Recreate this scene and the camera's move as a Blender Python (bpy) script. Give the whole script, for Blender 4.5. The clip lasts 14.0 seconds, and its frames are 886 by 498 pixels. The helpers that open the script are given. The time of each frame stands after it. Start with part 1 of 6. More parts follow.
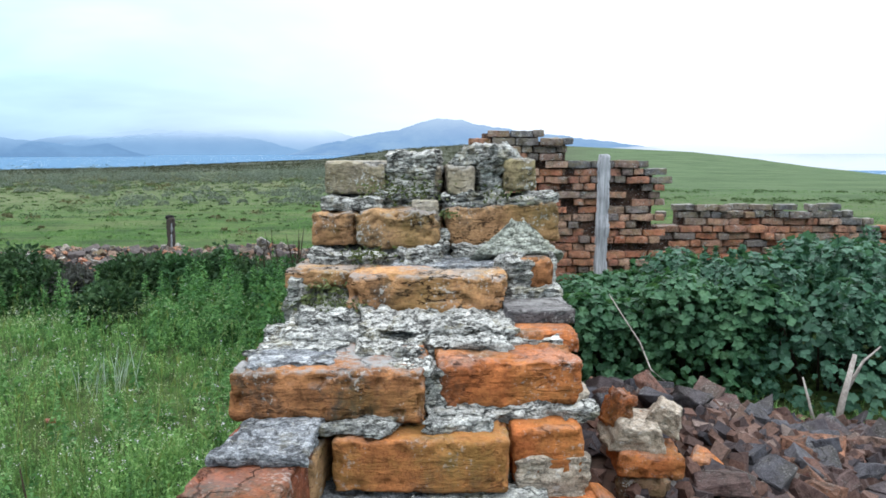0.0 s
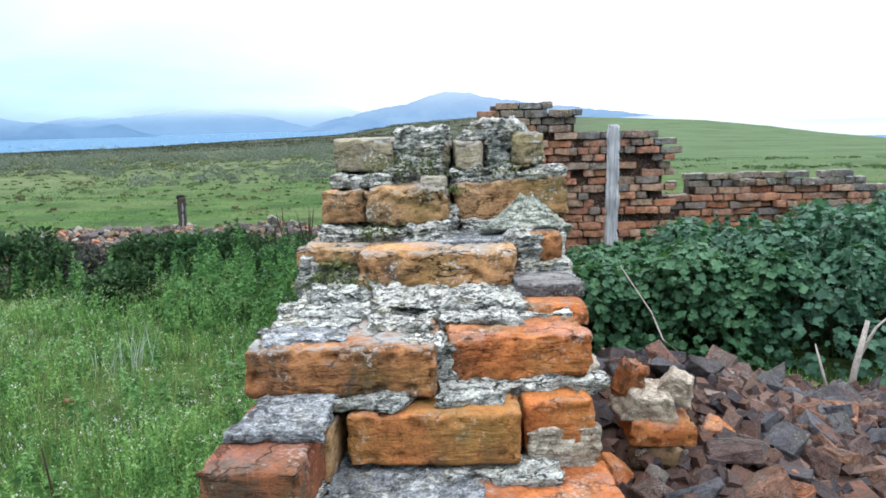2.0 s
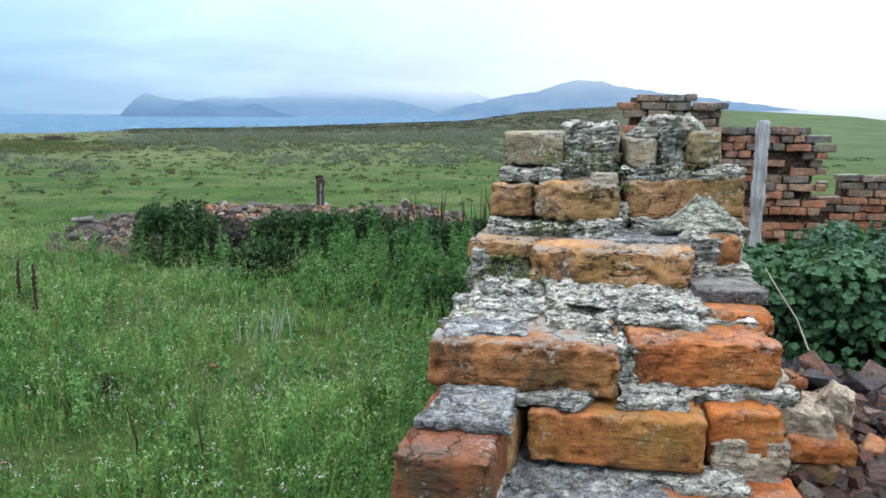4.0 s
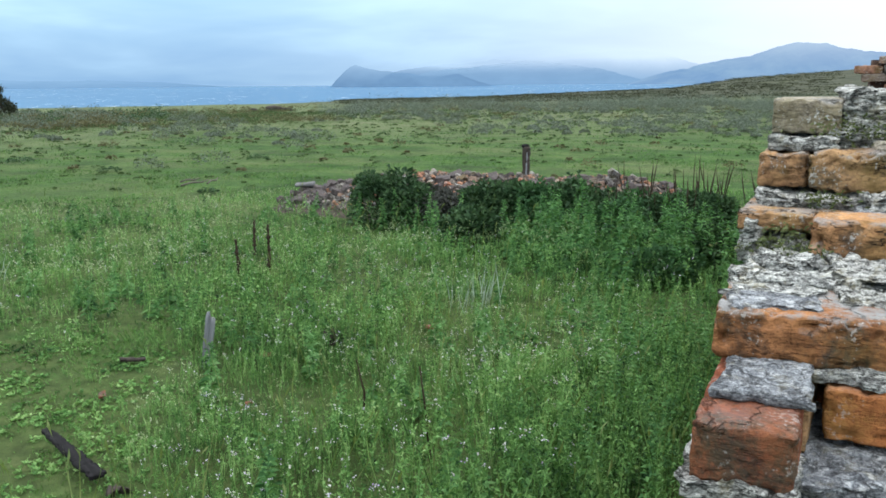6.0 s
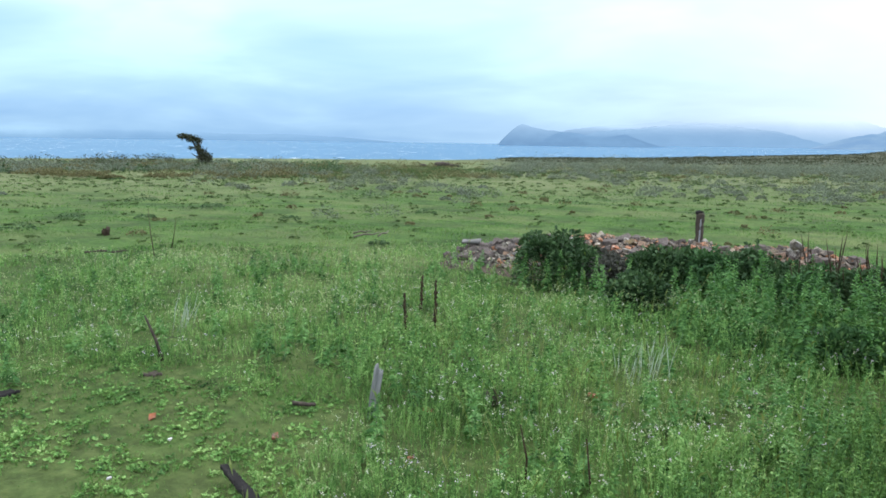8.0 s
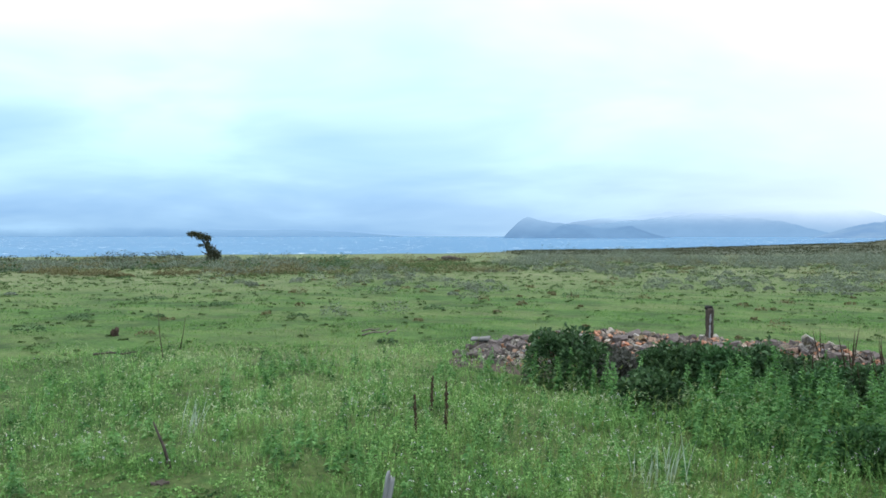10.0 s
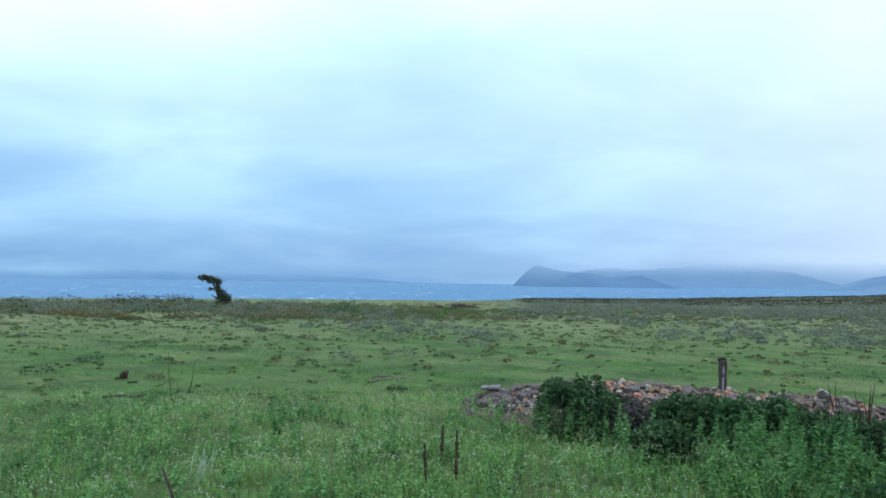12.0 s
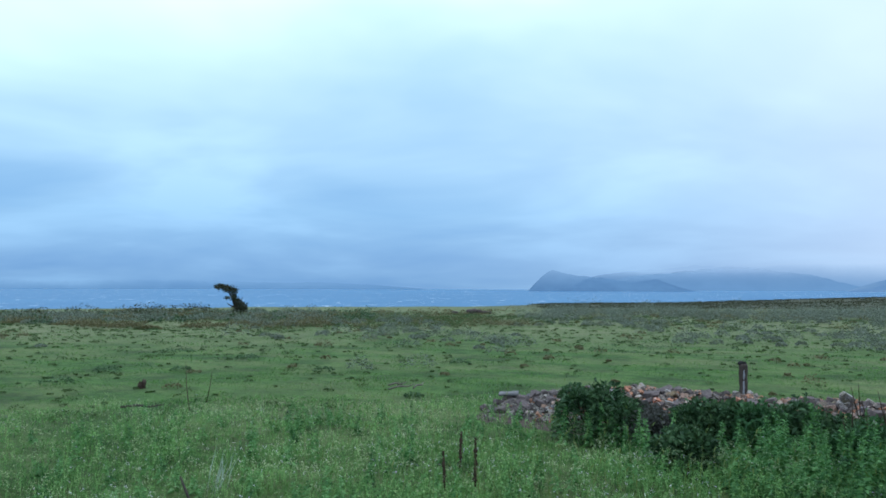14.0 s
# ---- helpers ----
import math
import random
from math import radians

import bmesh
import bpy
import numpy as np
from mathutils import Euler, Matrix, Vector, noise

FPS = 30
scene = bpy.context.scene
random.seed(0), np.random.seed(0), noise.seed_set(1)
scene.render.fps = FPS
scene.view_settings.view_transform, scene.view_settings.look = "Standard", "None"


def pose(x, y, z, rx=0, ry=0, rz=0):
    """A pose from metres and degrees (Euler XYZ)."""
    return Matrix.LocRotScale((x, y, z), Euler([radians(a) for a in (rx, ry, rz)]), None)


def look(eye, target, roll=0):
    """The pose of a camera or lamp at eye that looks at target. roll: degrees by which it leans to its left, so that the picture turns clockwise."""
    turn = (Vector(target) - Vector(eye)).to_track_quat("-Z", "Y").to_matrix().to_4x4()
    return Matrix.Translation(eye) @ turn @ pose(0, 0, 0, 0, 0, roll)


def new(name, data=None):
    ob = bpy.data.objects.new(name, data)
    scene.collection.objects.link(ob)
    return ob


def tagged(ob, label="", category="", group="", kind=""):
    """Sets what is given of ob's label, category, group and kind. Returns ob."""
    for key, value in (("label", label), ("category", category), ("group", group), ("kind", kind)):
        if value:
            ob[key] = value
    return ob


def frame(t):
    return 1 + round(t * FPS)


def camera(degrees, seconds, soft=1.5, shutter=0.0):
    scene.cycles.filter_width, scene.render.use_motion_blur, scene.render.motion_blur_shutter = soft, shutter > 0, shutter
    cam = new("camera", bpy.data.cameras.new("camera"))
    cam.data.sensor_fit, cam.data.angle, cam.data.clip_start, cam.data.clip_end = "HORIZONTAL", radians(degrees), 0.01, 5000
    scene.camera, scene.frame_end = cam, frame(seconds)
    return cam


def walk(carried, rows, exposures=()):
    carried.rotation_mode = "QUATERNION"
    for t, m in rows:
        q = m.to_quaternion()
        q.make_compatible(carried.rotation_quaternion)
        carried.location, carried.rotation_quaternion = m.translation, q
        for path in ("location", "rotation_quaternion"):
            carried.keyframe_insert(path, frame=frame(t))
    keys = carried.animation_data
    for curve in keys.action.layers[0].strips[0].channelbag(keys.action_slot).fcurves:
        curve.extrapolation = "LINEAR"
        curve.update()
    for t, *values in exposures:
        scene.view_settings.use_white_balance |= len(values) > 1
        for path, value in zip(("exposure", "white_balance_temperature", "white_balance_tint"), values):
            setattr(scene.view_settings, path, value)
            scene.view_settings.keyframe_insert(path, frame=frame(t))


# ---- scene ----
# The camera and its walk: seconds, x, y, z, yaw, pitch, roll
cam = camera(57.4, 14.0, soft=1.65)
PATH = [
    (0, -0.000, 0.000, 1.650, 0.17, -6.86, -0.09),
    (0.5, 0.000, -0.003, 1.649, 0.74, -8.22, -0.82),
    (1, -0.003, -0.008, 1.651, 1.13, -8.72, -0.62),
    (1.5, -0.011, -0.007, 1.647, 1.23, -9.24, 0.04),
    (2, 0.002, -0.008, 1.654, 0.96, -8.69, -1.35),
    (2.2, -0.002, -0.005, 1.651, 1.13, -8.74, -1.55),
    (4.3, -0.090, -0.028, 1.671, 11.71, -9.62, -0.16),
    (4.5, -0.098, -0.035, 1.673, 13.03, -9.65, -0.68),
    (5, -0.126, -0.043, 1.670, 16.48, -10.08, -0.44),
    (5.5, -0.157, -0.057, 1.668, 19.76, -10.74, -0.53),
    (6, -0.182, -0.077, 1.666, 23.63, -11.64, -0.46),
    (6.5, -0.186, -0.091, 1.677, 26.24, -11.40, -0.15),
    (7, -0.199, -0.093, 1.679, 30.12, -11.55, 0.05),
    (7.5, -0.222, -0.098, 1.688, 32.40, -11.20, 1.04),
    (8, -0.242, -0.100, 1.698, 35.01, -7.64, 0.78),
    (8.5, -0.225, -0.120, 1.721, 34.78, -4.09, -0.22),
    (9, -0.254, -0.129, 1.728, 36.07, -2.80, -0.13),
    (9.2, -0.244, -0.116, 1.741, 35.63, -2.39, -0.37),
    (11.3, -0.250, -0.163, 1.771, 36.45, 1.44, 0.51),
    (11.5, -0.250, -0.163, 1.771, 36.82, 1.83, 0.52),
    (12, -0.257, -0.161, 1.769, 36.27, 2.25, 0.85),
    (12.5, -0.253, -0.143, 1.773, 37.25, 2.40, 0.28),
    (13, -0.256, -0.126, 1.771, 36.94, 2.17, 0.09),
    (13.5, -0.265, -0.122, 1.767, 37.11, 2.16, -0.07),
    (14, -0.288, -0.139, 1.769, 37.31, 2.68, 0.17),
]
walk(cam, [(t, pose(x, y, z, 90 + pitch, 0, yaw) @ pose(0, 0, 0, 0, 0, roll)) for t, x, y, z, yaw, pitch, roll in PATH],
     [(0.0, -0.14, 6050, 11), (1.0, -0.05, 6050, 11), (2.2, 0.07, 6050, 11), (4.3, -0.29, 6200, 11), (5.5, -0.38, 6150, 10), (6.5, -0.15, 6200, 10), (7.5, -0.12, 6250, 10), (9.0, -0.10, 6250, 10), (11.3, -0.42, 5700, 9), (12.5, -0.63, 5450, 9), (14.0, -0.73, 5300, 9)])


# World: overcast sky, bright haze ahead, layered cloud
def ramp(nt, fac, stops):
    n = nt.nodes.new("ShaderNodeValToRGB")
    while len(n.color_ramp.elements) < len(stops):
        n.color_ramp.elements.new(0.5)
    for e, (p, c) in zip(n.color_ramp.elements, stops):
        e.position, e.color = p, (*c, 1) if len(c) == 3 else c
    nt.links.new(fac, n.inputs[0])
    return n.outputs[0]


def maths(nt, op, a, b=None, c=None, clamp=False):
    n = nt.nodes.new("ShaderNodeMath")
    n.operation, n.use_clamp = op, clamp
    for i, v in enumerate((a, b, c)):
        if v is None:
            continue
        if isinstance(v, (int, float)):
            n.inputs[i].default_value = v
        else:
            nt.links.new(v, n.inputs[i])
    return n.outputs[0]


def noise_tex(nt, vec, scale, detail=4.0, rough=0.55, dist=0.0):
    n = nt.nodes.new("ShaderNodeTexNoise")
    n.inputs["Scale"].default_value, n.inputs["Detail"].default_value = scale, detail
    n.inputs["Roughness"].default_value, n.inputs["Distortion"].default_value = rough, dist
    if vec is not None:
        nt.links.new(vec, n.inputs["Vector"])
    return n.outputs["Fac"]


def mixed(nt, fac, a, b, mode="MIX"):
    n = nt.nodes.new("ShaderNodeMix")
    n.data_type, n.blend_type = "RGBA", mode
    for i, v in ((0, fac), (6, a), (7, b)):
        if isinstance(v, (int, float)):
            n.inputs[i].default_value = v
        elif isinstance(v, tuple):
            n.inputs[i].default_value = (*v, 1)
        else:
            nt.links.new(v, n.inputs[i])
    return n.outputs[2]


SUN_AZ, SUN_EL = -25.0, 48.0
world = bpy.data.worlds.new("world")
scene.world = world
world.use_nodes = True
wn = world.node_tree
wn.nodes.clear()
tc = wn.nodes.new("ShaderNodeTexCoord")
sep = wn.nodes.new("ShaderNodeSeparateXYZ")
wn.links.new(tc.outputs["Generated"], sep.inputs[0])
el = maths(wn, "MAXIMUM", sep.outputs[2], 0.0)
# cloud layer seen in perspective: x/(z+k), y/(z+k)
den = maths(wn, "ADD", el, 0.17)
cu, cv = maths(wn, "DIVIDE", sep.outputs[0], den), maths(wn, "DIVIDE", sep.outputs[1], den)
comb = wn.nodes.new("ShaderNodeCombineXYZ")
wn.links.new(cu, comb.inputs[0]), wn.links.new(cv, comb.inputs[1])
cloud = noise_tex(wn, comb.outputs[0], 0.8, 4.0, 0.5, 0.3)
base = ramp(wn, el, [(0.0, (0.41, 0.67, 0.95)), (0.03, (0.46, 0.73, 1.02)), (0.09, (0.63, 0.95, 1.20)), (0.2, (0.95, 1.25, 1.36)), (0.33, (1.5, 1.75, 1.85)), (0.5, (3.3, 3.5, 3.55)), (1.0, (3.4, 3.5, 3.5))])
lum = ramp(wn, cloud, [(0.34, (0.80, 0.86, 0.93)), (0.5, (1.0, 1.0, 1.0)), (0.64, (1.24, 1.19, 1.13))])
sky_c = mixed(wn, 1.0, base, lum, "MULTIPLY")
glow_dir = wn.nodes.new("ShaderNodeVectorMath")
glow_dir.operation = "DOT_PRODUCT"
wn.links.new(tc.outputs["Generated"], glow_dir.inputs[0])
glow_dir.inputs[1].default_value = (math.sin(radians(14)) * math.cos(radians(14)), math.cos(radians(14)) * math.cos(radians(14)), math.sin(radians(14)))
glow = maths(wn, "POWER", maths(wn, "MAXIMUM", glow_dir.outputs["Value"], 0.0), 7.5)
sky_c = mixed(wn, maths(wn, "MULTIPLY", glow, 1.0, clamp=True), sky_c, (1.36, 1.38, 1.4))
nis = wn.nodes.new("ShaderNodeTexSky")
nis.sky_type, nis.sun_disc = "NISHITA", False
nis.sun_elevation, nis.sun_rotation = radians(SUN_EL), radians(-SUN_AZ)
bg_a, bg_b = wn.nodes.new("ShaderNodeBackground"), wn.nodes.new("ShaderNodeBackground")
add, wout = wn.nodes.new("ShaderNodeAddShader"), wn.nodes.new("ShaderNodeOutputWorld")
wn.links.new(nis.outputs[0], bg_a.inputs[0])
bg_a.inputs[1].default_value = 0.008
wn.links.new(sky_c, bg_b.inputs[0])
bg_b.inputs[1].default_value = 1.0
wn.links.new(bg_a.outputs[0], add.inputs[0]), wn.links.new(bg_b.outputs[0], add.inputs[1])
wn.links.new(add.outputs[0], wout.inputs[0])

sun = new("sun", bpy.data.lights.new("sun", "SUN"))
sun.data.energy, sun.data.angle, sun.data.color = 0.9, radians(30), (1.0, 0.97, 0.92)
_d = Vector((-math.sin(radians(SUN_AZ)) * math.cos(radians(SUN_EL)), math.cos(radians(SUN_AZ)) * math.cos(radians(SUN_EL)), math.sin(radians(SUN_EL))))
sun.matrix_world = look(_d * 40, (0, 0, 0))


# ---- materials ----
def material(name, rough=0.9, spec=0.2):
    m = bpy.data.materials.new(name)
    m.use_nodes = True
    nt = m.node_tree
    b = nt.nodes["Principled BSDF"]
    b.inputs["Roughness"].default_value = rough
    b.inputs["Specular IOR Level"].default_value = spec
    return m, nt, b


def coords(nt, which="Object"):
    return nt.nodes.new("ShaderNodeTexCoord").outputs[which]


def bump(nt, b, height, strength=0.5, distance=0.01):
    n = nt.nodes.new("ShaderNodeBump")
    n.inputs["Strength"].default_value, n.inputs["Distance"].default_value = strength, distance
    nt.links.new(height, n.inputs["Height"])
    nt.links.new(n.outputs[0], b.inputs["Normal"])


def object_random(nt):
    return nt.nodes.new("ShaderNodeObjectInfo").outputs["Random"]


def shifted(nt, vec, rnd, k=37.0):
    n = nt.nodes.new("ShaderNodeVectorMath")
    n.operation = "ADD"
    nt.links.new(vec, n.inputs[0])
    nt.links.new(maths(nt, "MULTIPLY", rnd, k), n.inputs[1])
    return n.outputs[0]


def stretched(nt, vec, scale):
    mp = nt.nodes.new("ShaderNodeMapping")
    mp.inputs["Scale"].default_value = scale
    nt.links.new(vec, mp.inputs[0])
    return mp.outputs[0]


def brick_material(name, tones, grime=0.5, white=0.5, moss=0.35, cracks=0.7, tops=0.75):
    m, nt, b = material(name, 0.92, 0.12)
    rnd = object_random(nt)
    v = shifted(nt, coords(nt), rnd)
    col = ramp(nt, rnd, tones)
    big = noise_tex(nt, v, 12.0, 3.0, 0.55)
    mid = noise_tex(nt, v, 48.0, 5.0, 0.65)
    fine = noise_tex(nt, v, 210.0, 5.0, 0.7)
    # uneven firing: browner and redder areas
    col = mixed(nt, ramp(nt, big, [(0.35, (0.75, 0.75, 0.75)), (0.65, (0, 0, 0))]), col, mixed(nt, 1.0, col, (0.55, 0.5, 0.5), "MULTIPLY"))
    col = mixed(nt, 0.8, col, ramp(nt, mid, [(0.3, (0.5, 0.48, 0.46)), (0.5, (0.95, 0.95, 0.95)), (0.7, (1.28, 1.26, 1.22))]), "MULTIPLY")
    col = mixed(nt, 0.85, col, ramp(nt, fine, [(0.3, (0.4, 0.38, 0.36)), (0.47, (0.95, 0.95, 0.95)), (0.7, (1.3, 1.28, 1.25))]), "MULTIPLY")
    # soot and lichen crust, olive algae, pale lime specks
    dark = ramp(nt, maths(nt, "ADD", maths(nt, "MULTIPLY", noise_tex(nt, v, 8.0, 4.0, 0.6), 0.7), maths(nt, "MULTIPLY", noise_tex(nt, v, 130.0, 5.0, 0.7), 0.3)), [(0.49, (0, 0, 0)), (0.6, (grime, grime, grime))])
    col = mixed(nt, dark, col, (0.055, 0.048, 0.04))
    alg = ramp(nt, maths(nt, "ADD", maths(nt, "MULTIPLY", noise_tex(nt, v, 10.0, 4.0, 0.6), 0.7), maths(nt, "MULTIPLY", fine, 0.3)), [(0.47, (0, 0, 0)), (0.62, (moss, moss, moss))])
    col = mixed(nt, alg, col, (0.19, 0.15, 0.04))
    # worn upper arrises and tops: painted top light, then patchy grey lime skin
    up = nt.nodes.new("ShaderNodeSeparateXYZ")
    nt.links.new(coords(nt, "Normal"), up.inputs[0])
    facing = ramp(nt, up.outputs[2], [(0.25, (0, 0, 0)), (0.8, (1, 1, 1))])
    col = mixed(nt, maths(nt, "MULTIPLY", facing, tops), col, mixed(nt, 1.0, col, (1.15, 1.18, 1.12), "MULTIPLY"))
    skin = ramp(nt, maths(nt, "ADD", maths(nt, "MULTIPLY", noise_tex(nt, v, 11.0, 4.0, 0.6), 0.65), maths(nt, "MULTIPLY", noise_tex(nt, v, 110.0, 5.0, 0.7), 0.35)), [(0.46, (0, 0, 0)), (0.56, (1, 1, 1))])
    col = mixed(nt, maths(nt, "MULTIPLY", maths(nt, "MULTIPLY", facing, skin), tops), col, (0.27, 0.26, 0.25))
    pale = ramp(nt, maths(nt, "ADD", maths(nt, "MULTIPLY", noise_tex(nt, v, 16.0, 3.0, 0.6), 0.45), maths(nt, "MULTIPLY", noise_tex(nt, v, 170.0, 3.0, 0.6), 0.55)), [(0.575, (0, 0, 0)), (0.62, (white, white, white))])
    col = mixed(nt, pale, col, (0.5, 0.49, 0.46))
    # hairline cracks that mostly run along the brick
    cn = noise_tex(nt, stretched(nt, v, (0.8, 0.8, 2.7)), 13.0, 5.0, 0.58)
    line = ramp(nt, maths(nt, "ABSOLUTE", maths(nt, "SUBTRACT", cn, 0.5)), [(0.0, (1, 1, 1)), (0.015, (0, 0, 0))])
    where = ramp(nt, noise_tex(nt, v, 11.0, 3.0, 0.6), [(0.45, (0, 0, 0)), (0.57, (1, 1, 1))])
    ridge = noise_tex(nt, stretched(nt, v, (0.7, 0.7, 2.6)), 42.0, 6.0, 0.68)
    crack = maths(nt, "MULTIPLY", line, where)
    col = mixed(nt, maths(nt, "MULTIPLY", crack, cracks), col, (0.03, 0.02, 0.014))
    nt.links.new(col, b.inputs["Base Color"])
    h = maths(nt, "ADD", maths(nt, "MULTIPLY_ADD", ridge, 1.15, maths(nt, "MULTIPLY", mid, 0.5)), maths(nt, "MULTIPLY", fine, 0.45))
    bump(nt, b, maths(nt, "SUBTRACT", h, maths(nt, "MULTIPLY", crack, 1.0)), 1.0, 0.008)
    return m


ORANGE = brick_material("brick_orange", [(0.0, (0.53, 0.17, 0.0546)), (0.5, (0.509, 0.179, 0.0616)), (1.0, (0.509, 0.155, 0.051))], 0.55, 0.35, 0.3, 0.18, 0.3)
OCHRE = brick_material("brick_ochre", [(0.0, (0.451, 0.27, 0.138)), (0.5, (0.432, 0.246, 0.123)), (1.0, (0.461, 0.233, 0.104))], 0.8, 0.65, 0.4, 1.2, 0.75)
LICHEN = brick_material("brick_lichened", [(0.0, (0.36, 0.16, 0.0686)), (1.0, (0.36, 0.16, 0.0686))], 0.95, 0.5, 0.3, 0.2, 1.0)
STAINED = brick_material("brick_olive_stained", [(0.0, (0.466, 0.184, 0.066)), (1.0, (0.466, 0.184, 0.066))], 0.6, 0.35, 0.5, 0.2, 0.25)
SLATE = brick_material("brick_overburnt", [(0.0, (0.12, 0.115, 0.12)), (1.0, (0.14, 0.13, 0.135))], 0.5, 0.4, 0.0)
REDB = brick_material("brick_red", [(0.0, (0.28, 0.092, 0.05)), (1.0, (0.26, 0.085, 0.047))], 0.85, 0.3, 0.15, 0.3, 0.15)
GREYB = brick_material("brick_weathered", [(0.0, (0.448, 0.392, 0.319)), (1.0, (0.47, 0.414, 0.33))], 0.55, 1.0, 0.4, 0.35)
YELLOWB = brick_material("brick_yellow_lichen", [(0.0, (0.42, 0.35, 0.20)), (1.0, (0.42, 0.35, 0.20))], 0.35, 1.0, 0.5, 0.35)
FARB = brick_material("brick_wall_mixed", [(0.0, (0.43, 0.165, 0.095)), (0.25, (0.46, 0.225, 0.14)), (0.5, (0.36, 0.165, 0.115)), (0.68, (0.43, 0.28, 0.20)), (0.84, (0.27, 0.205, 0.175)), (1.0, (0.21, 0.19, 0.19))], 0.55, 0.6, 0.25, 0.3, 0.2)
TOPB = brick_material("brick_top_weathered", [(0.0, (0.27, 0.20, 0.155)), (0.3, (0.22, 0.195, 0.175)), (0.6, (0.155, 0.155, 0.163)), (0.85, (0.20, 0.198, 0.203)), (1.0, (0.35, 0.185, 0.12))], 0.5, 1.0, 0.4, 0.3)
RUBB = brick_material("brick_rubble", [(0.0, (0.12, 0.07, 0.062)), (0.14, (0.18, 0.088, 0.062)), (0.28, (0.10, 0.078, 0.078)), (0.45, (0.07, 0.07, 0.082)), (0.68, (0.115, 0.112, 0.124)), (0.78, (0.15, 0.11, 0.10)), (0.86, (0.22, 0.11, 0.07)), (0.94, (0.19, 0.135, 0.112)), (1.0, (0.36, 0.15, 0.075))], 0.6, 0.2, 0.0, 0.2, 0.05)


def mortar_material(name, tones, lichen=0.4, crackle=0.9, grit=0.9):
    """Old lime mortar: thin grey layers with dark splits, pale crusts and ochre lichen specks."""
    m, nt, b = material(name, 0.95, 0.08)
    rnd = object_random(nt)
    v = shifted(nt, coords(nt), rnd)
    lay = noise_tex(nt, stretched(nt, v, (0.8, 0.8, 2.8)), 66.0, 9.0, 0.7, 0.5)
    wide = noise_tex(nt, v, 13.0, 4.0, 0.6)
    grain = noise_tex(nt, v, 300.0, 6.0, 0.72)
    tone = maths(nt, "ADD", maths(nt, "MULTIPLY", lay, 0.6), maths(nt, "ADD", maths(nt, "MULTIPLY", wide, 0.25), maths(nt, "MULTIPLY", grain, 0.15)))
    col = ramp(nt, tone, tones)
    col = mixed(nt, grit, col, ramp(nt, grain, [(0.36, (0.45, 0.45, 0.45)), (0.48, (0.94, 0.94, 0.93)), (0.6, (1.28, 1.28, 1.26))]), "MULTIPLY")
    # splits along the layers
    line_n = noise_tex(nt, stretched(nt, v, (0.5, 0.5, 2.4)), 52.0, 6.0, 0.62, 0.4)
    split = ramp(nt, maths(nt, "ABSOLUTE", maths(nt, "SUBTRACT", line_n, 0.5)), [(0.0, (1, 1, 1)), (0.02, (0.6, 0.6, 0.6)), (0.04, (0, 0, 0))])
    where = ramp(nt, noise_tex(nt, v, 26.0, 3.0, 0.6), [(0.38, (0, 0, 0)), (0.5, (1, 1, 1))])
    split = maths(nt, "MULTIPLY", split, where)
    col = mixed(nt, maths(nt, "MULTIPLY", split, crackle), col, (0.028, 0.026, 0.024))
    # crisp pale crust and ochre lichen
    pale = ramp(nt, noise_tex(nt, v, 58.0, 7.0, 0.7), [(0.58, (0, 0, 0)), (0.63, (0.6 * grit, 0.6 * grit, 0.6 * grit))])
    col = mixed(nt, pale, col, (0.66, 0.66, 0.64))
    spot = ramp(nt, noise_tex(nt, v, 24.0, 5.0, 0.7), [(0.55, (0, 0, 0)), (0.62, (lichen, lichen, lichen))])
    col = mixed(nt, spot, col, (0.25, 0.21, 0.10))
    nt.links.new(col, b.inputs["Base Color"])
    height = maths(nt, "ADD", lay, maths(nt, "MULTIPLY", grain, 0.45 * grit))
    bump(nt, b, maths(nt, "SUBTRACT", height, maths(nt, "MULTIPLY", split, 0.8 * crackle)), 1.0, 0.006)
    return m


MORTAR = mortar_material("mortar_crusted", [(0.37, (0.0638, 0.061, 0.0554)), (0.43, (0.234, 0.229, 0.213)), (0.51, (0.416, 0.407, 0.38)), (0.60, (0.638, 0.628, 0.585))], 0.4)
MORTAR_DARK = mortar_material("mortar_dark_lichen", [(0.37, (0.0489, 0.0483, 0.0462)), (0.44, (0.196, 0.196, 0.187)), (0.51, (0.38, 0.379, 0.356)), (0.59, (0.652, 0.645, 0.598))], 0.35)
MORTAR_PALE = mortar_material("mortar_pale", [(0.36, (0.30, 0.235, 0.18)), (0.5, (0.43, 0.355, 0.28)), (0.66, (0.56, 0.49, 0.41))], 0.1, 0.5, 0.7)
MORTAR_SLAB = mortar_material("mortar_slab", [(0.38, (0.06, 0.062, 0.07)), (0.47, (0.16, 0.166, 0.18)), (0.55, (0.30, 0.31, 0.325)), (0.64, (0.55, 0.55, 0.55))], 0.2, 0.6)
MORTAR_GREEN = mortar_material("mortar_green_grey", [(0.37, (0.14, 0.145, 0.12)), (0.44, (0.31, 0.32, 0.27)), (0.52, (0.47, 0.48, 0.41)), (0.60, (0.66, 0.67, 0.60))], 0.35, 0.5)
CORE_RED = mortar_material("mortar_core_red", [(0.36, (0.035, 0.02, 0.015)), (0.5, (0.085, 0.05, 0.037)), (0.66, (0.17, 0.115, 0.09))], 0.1)
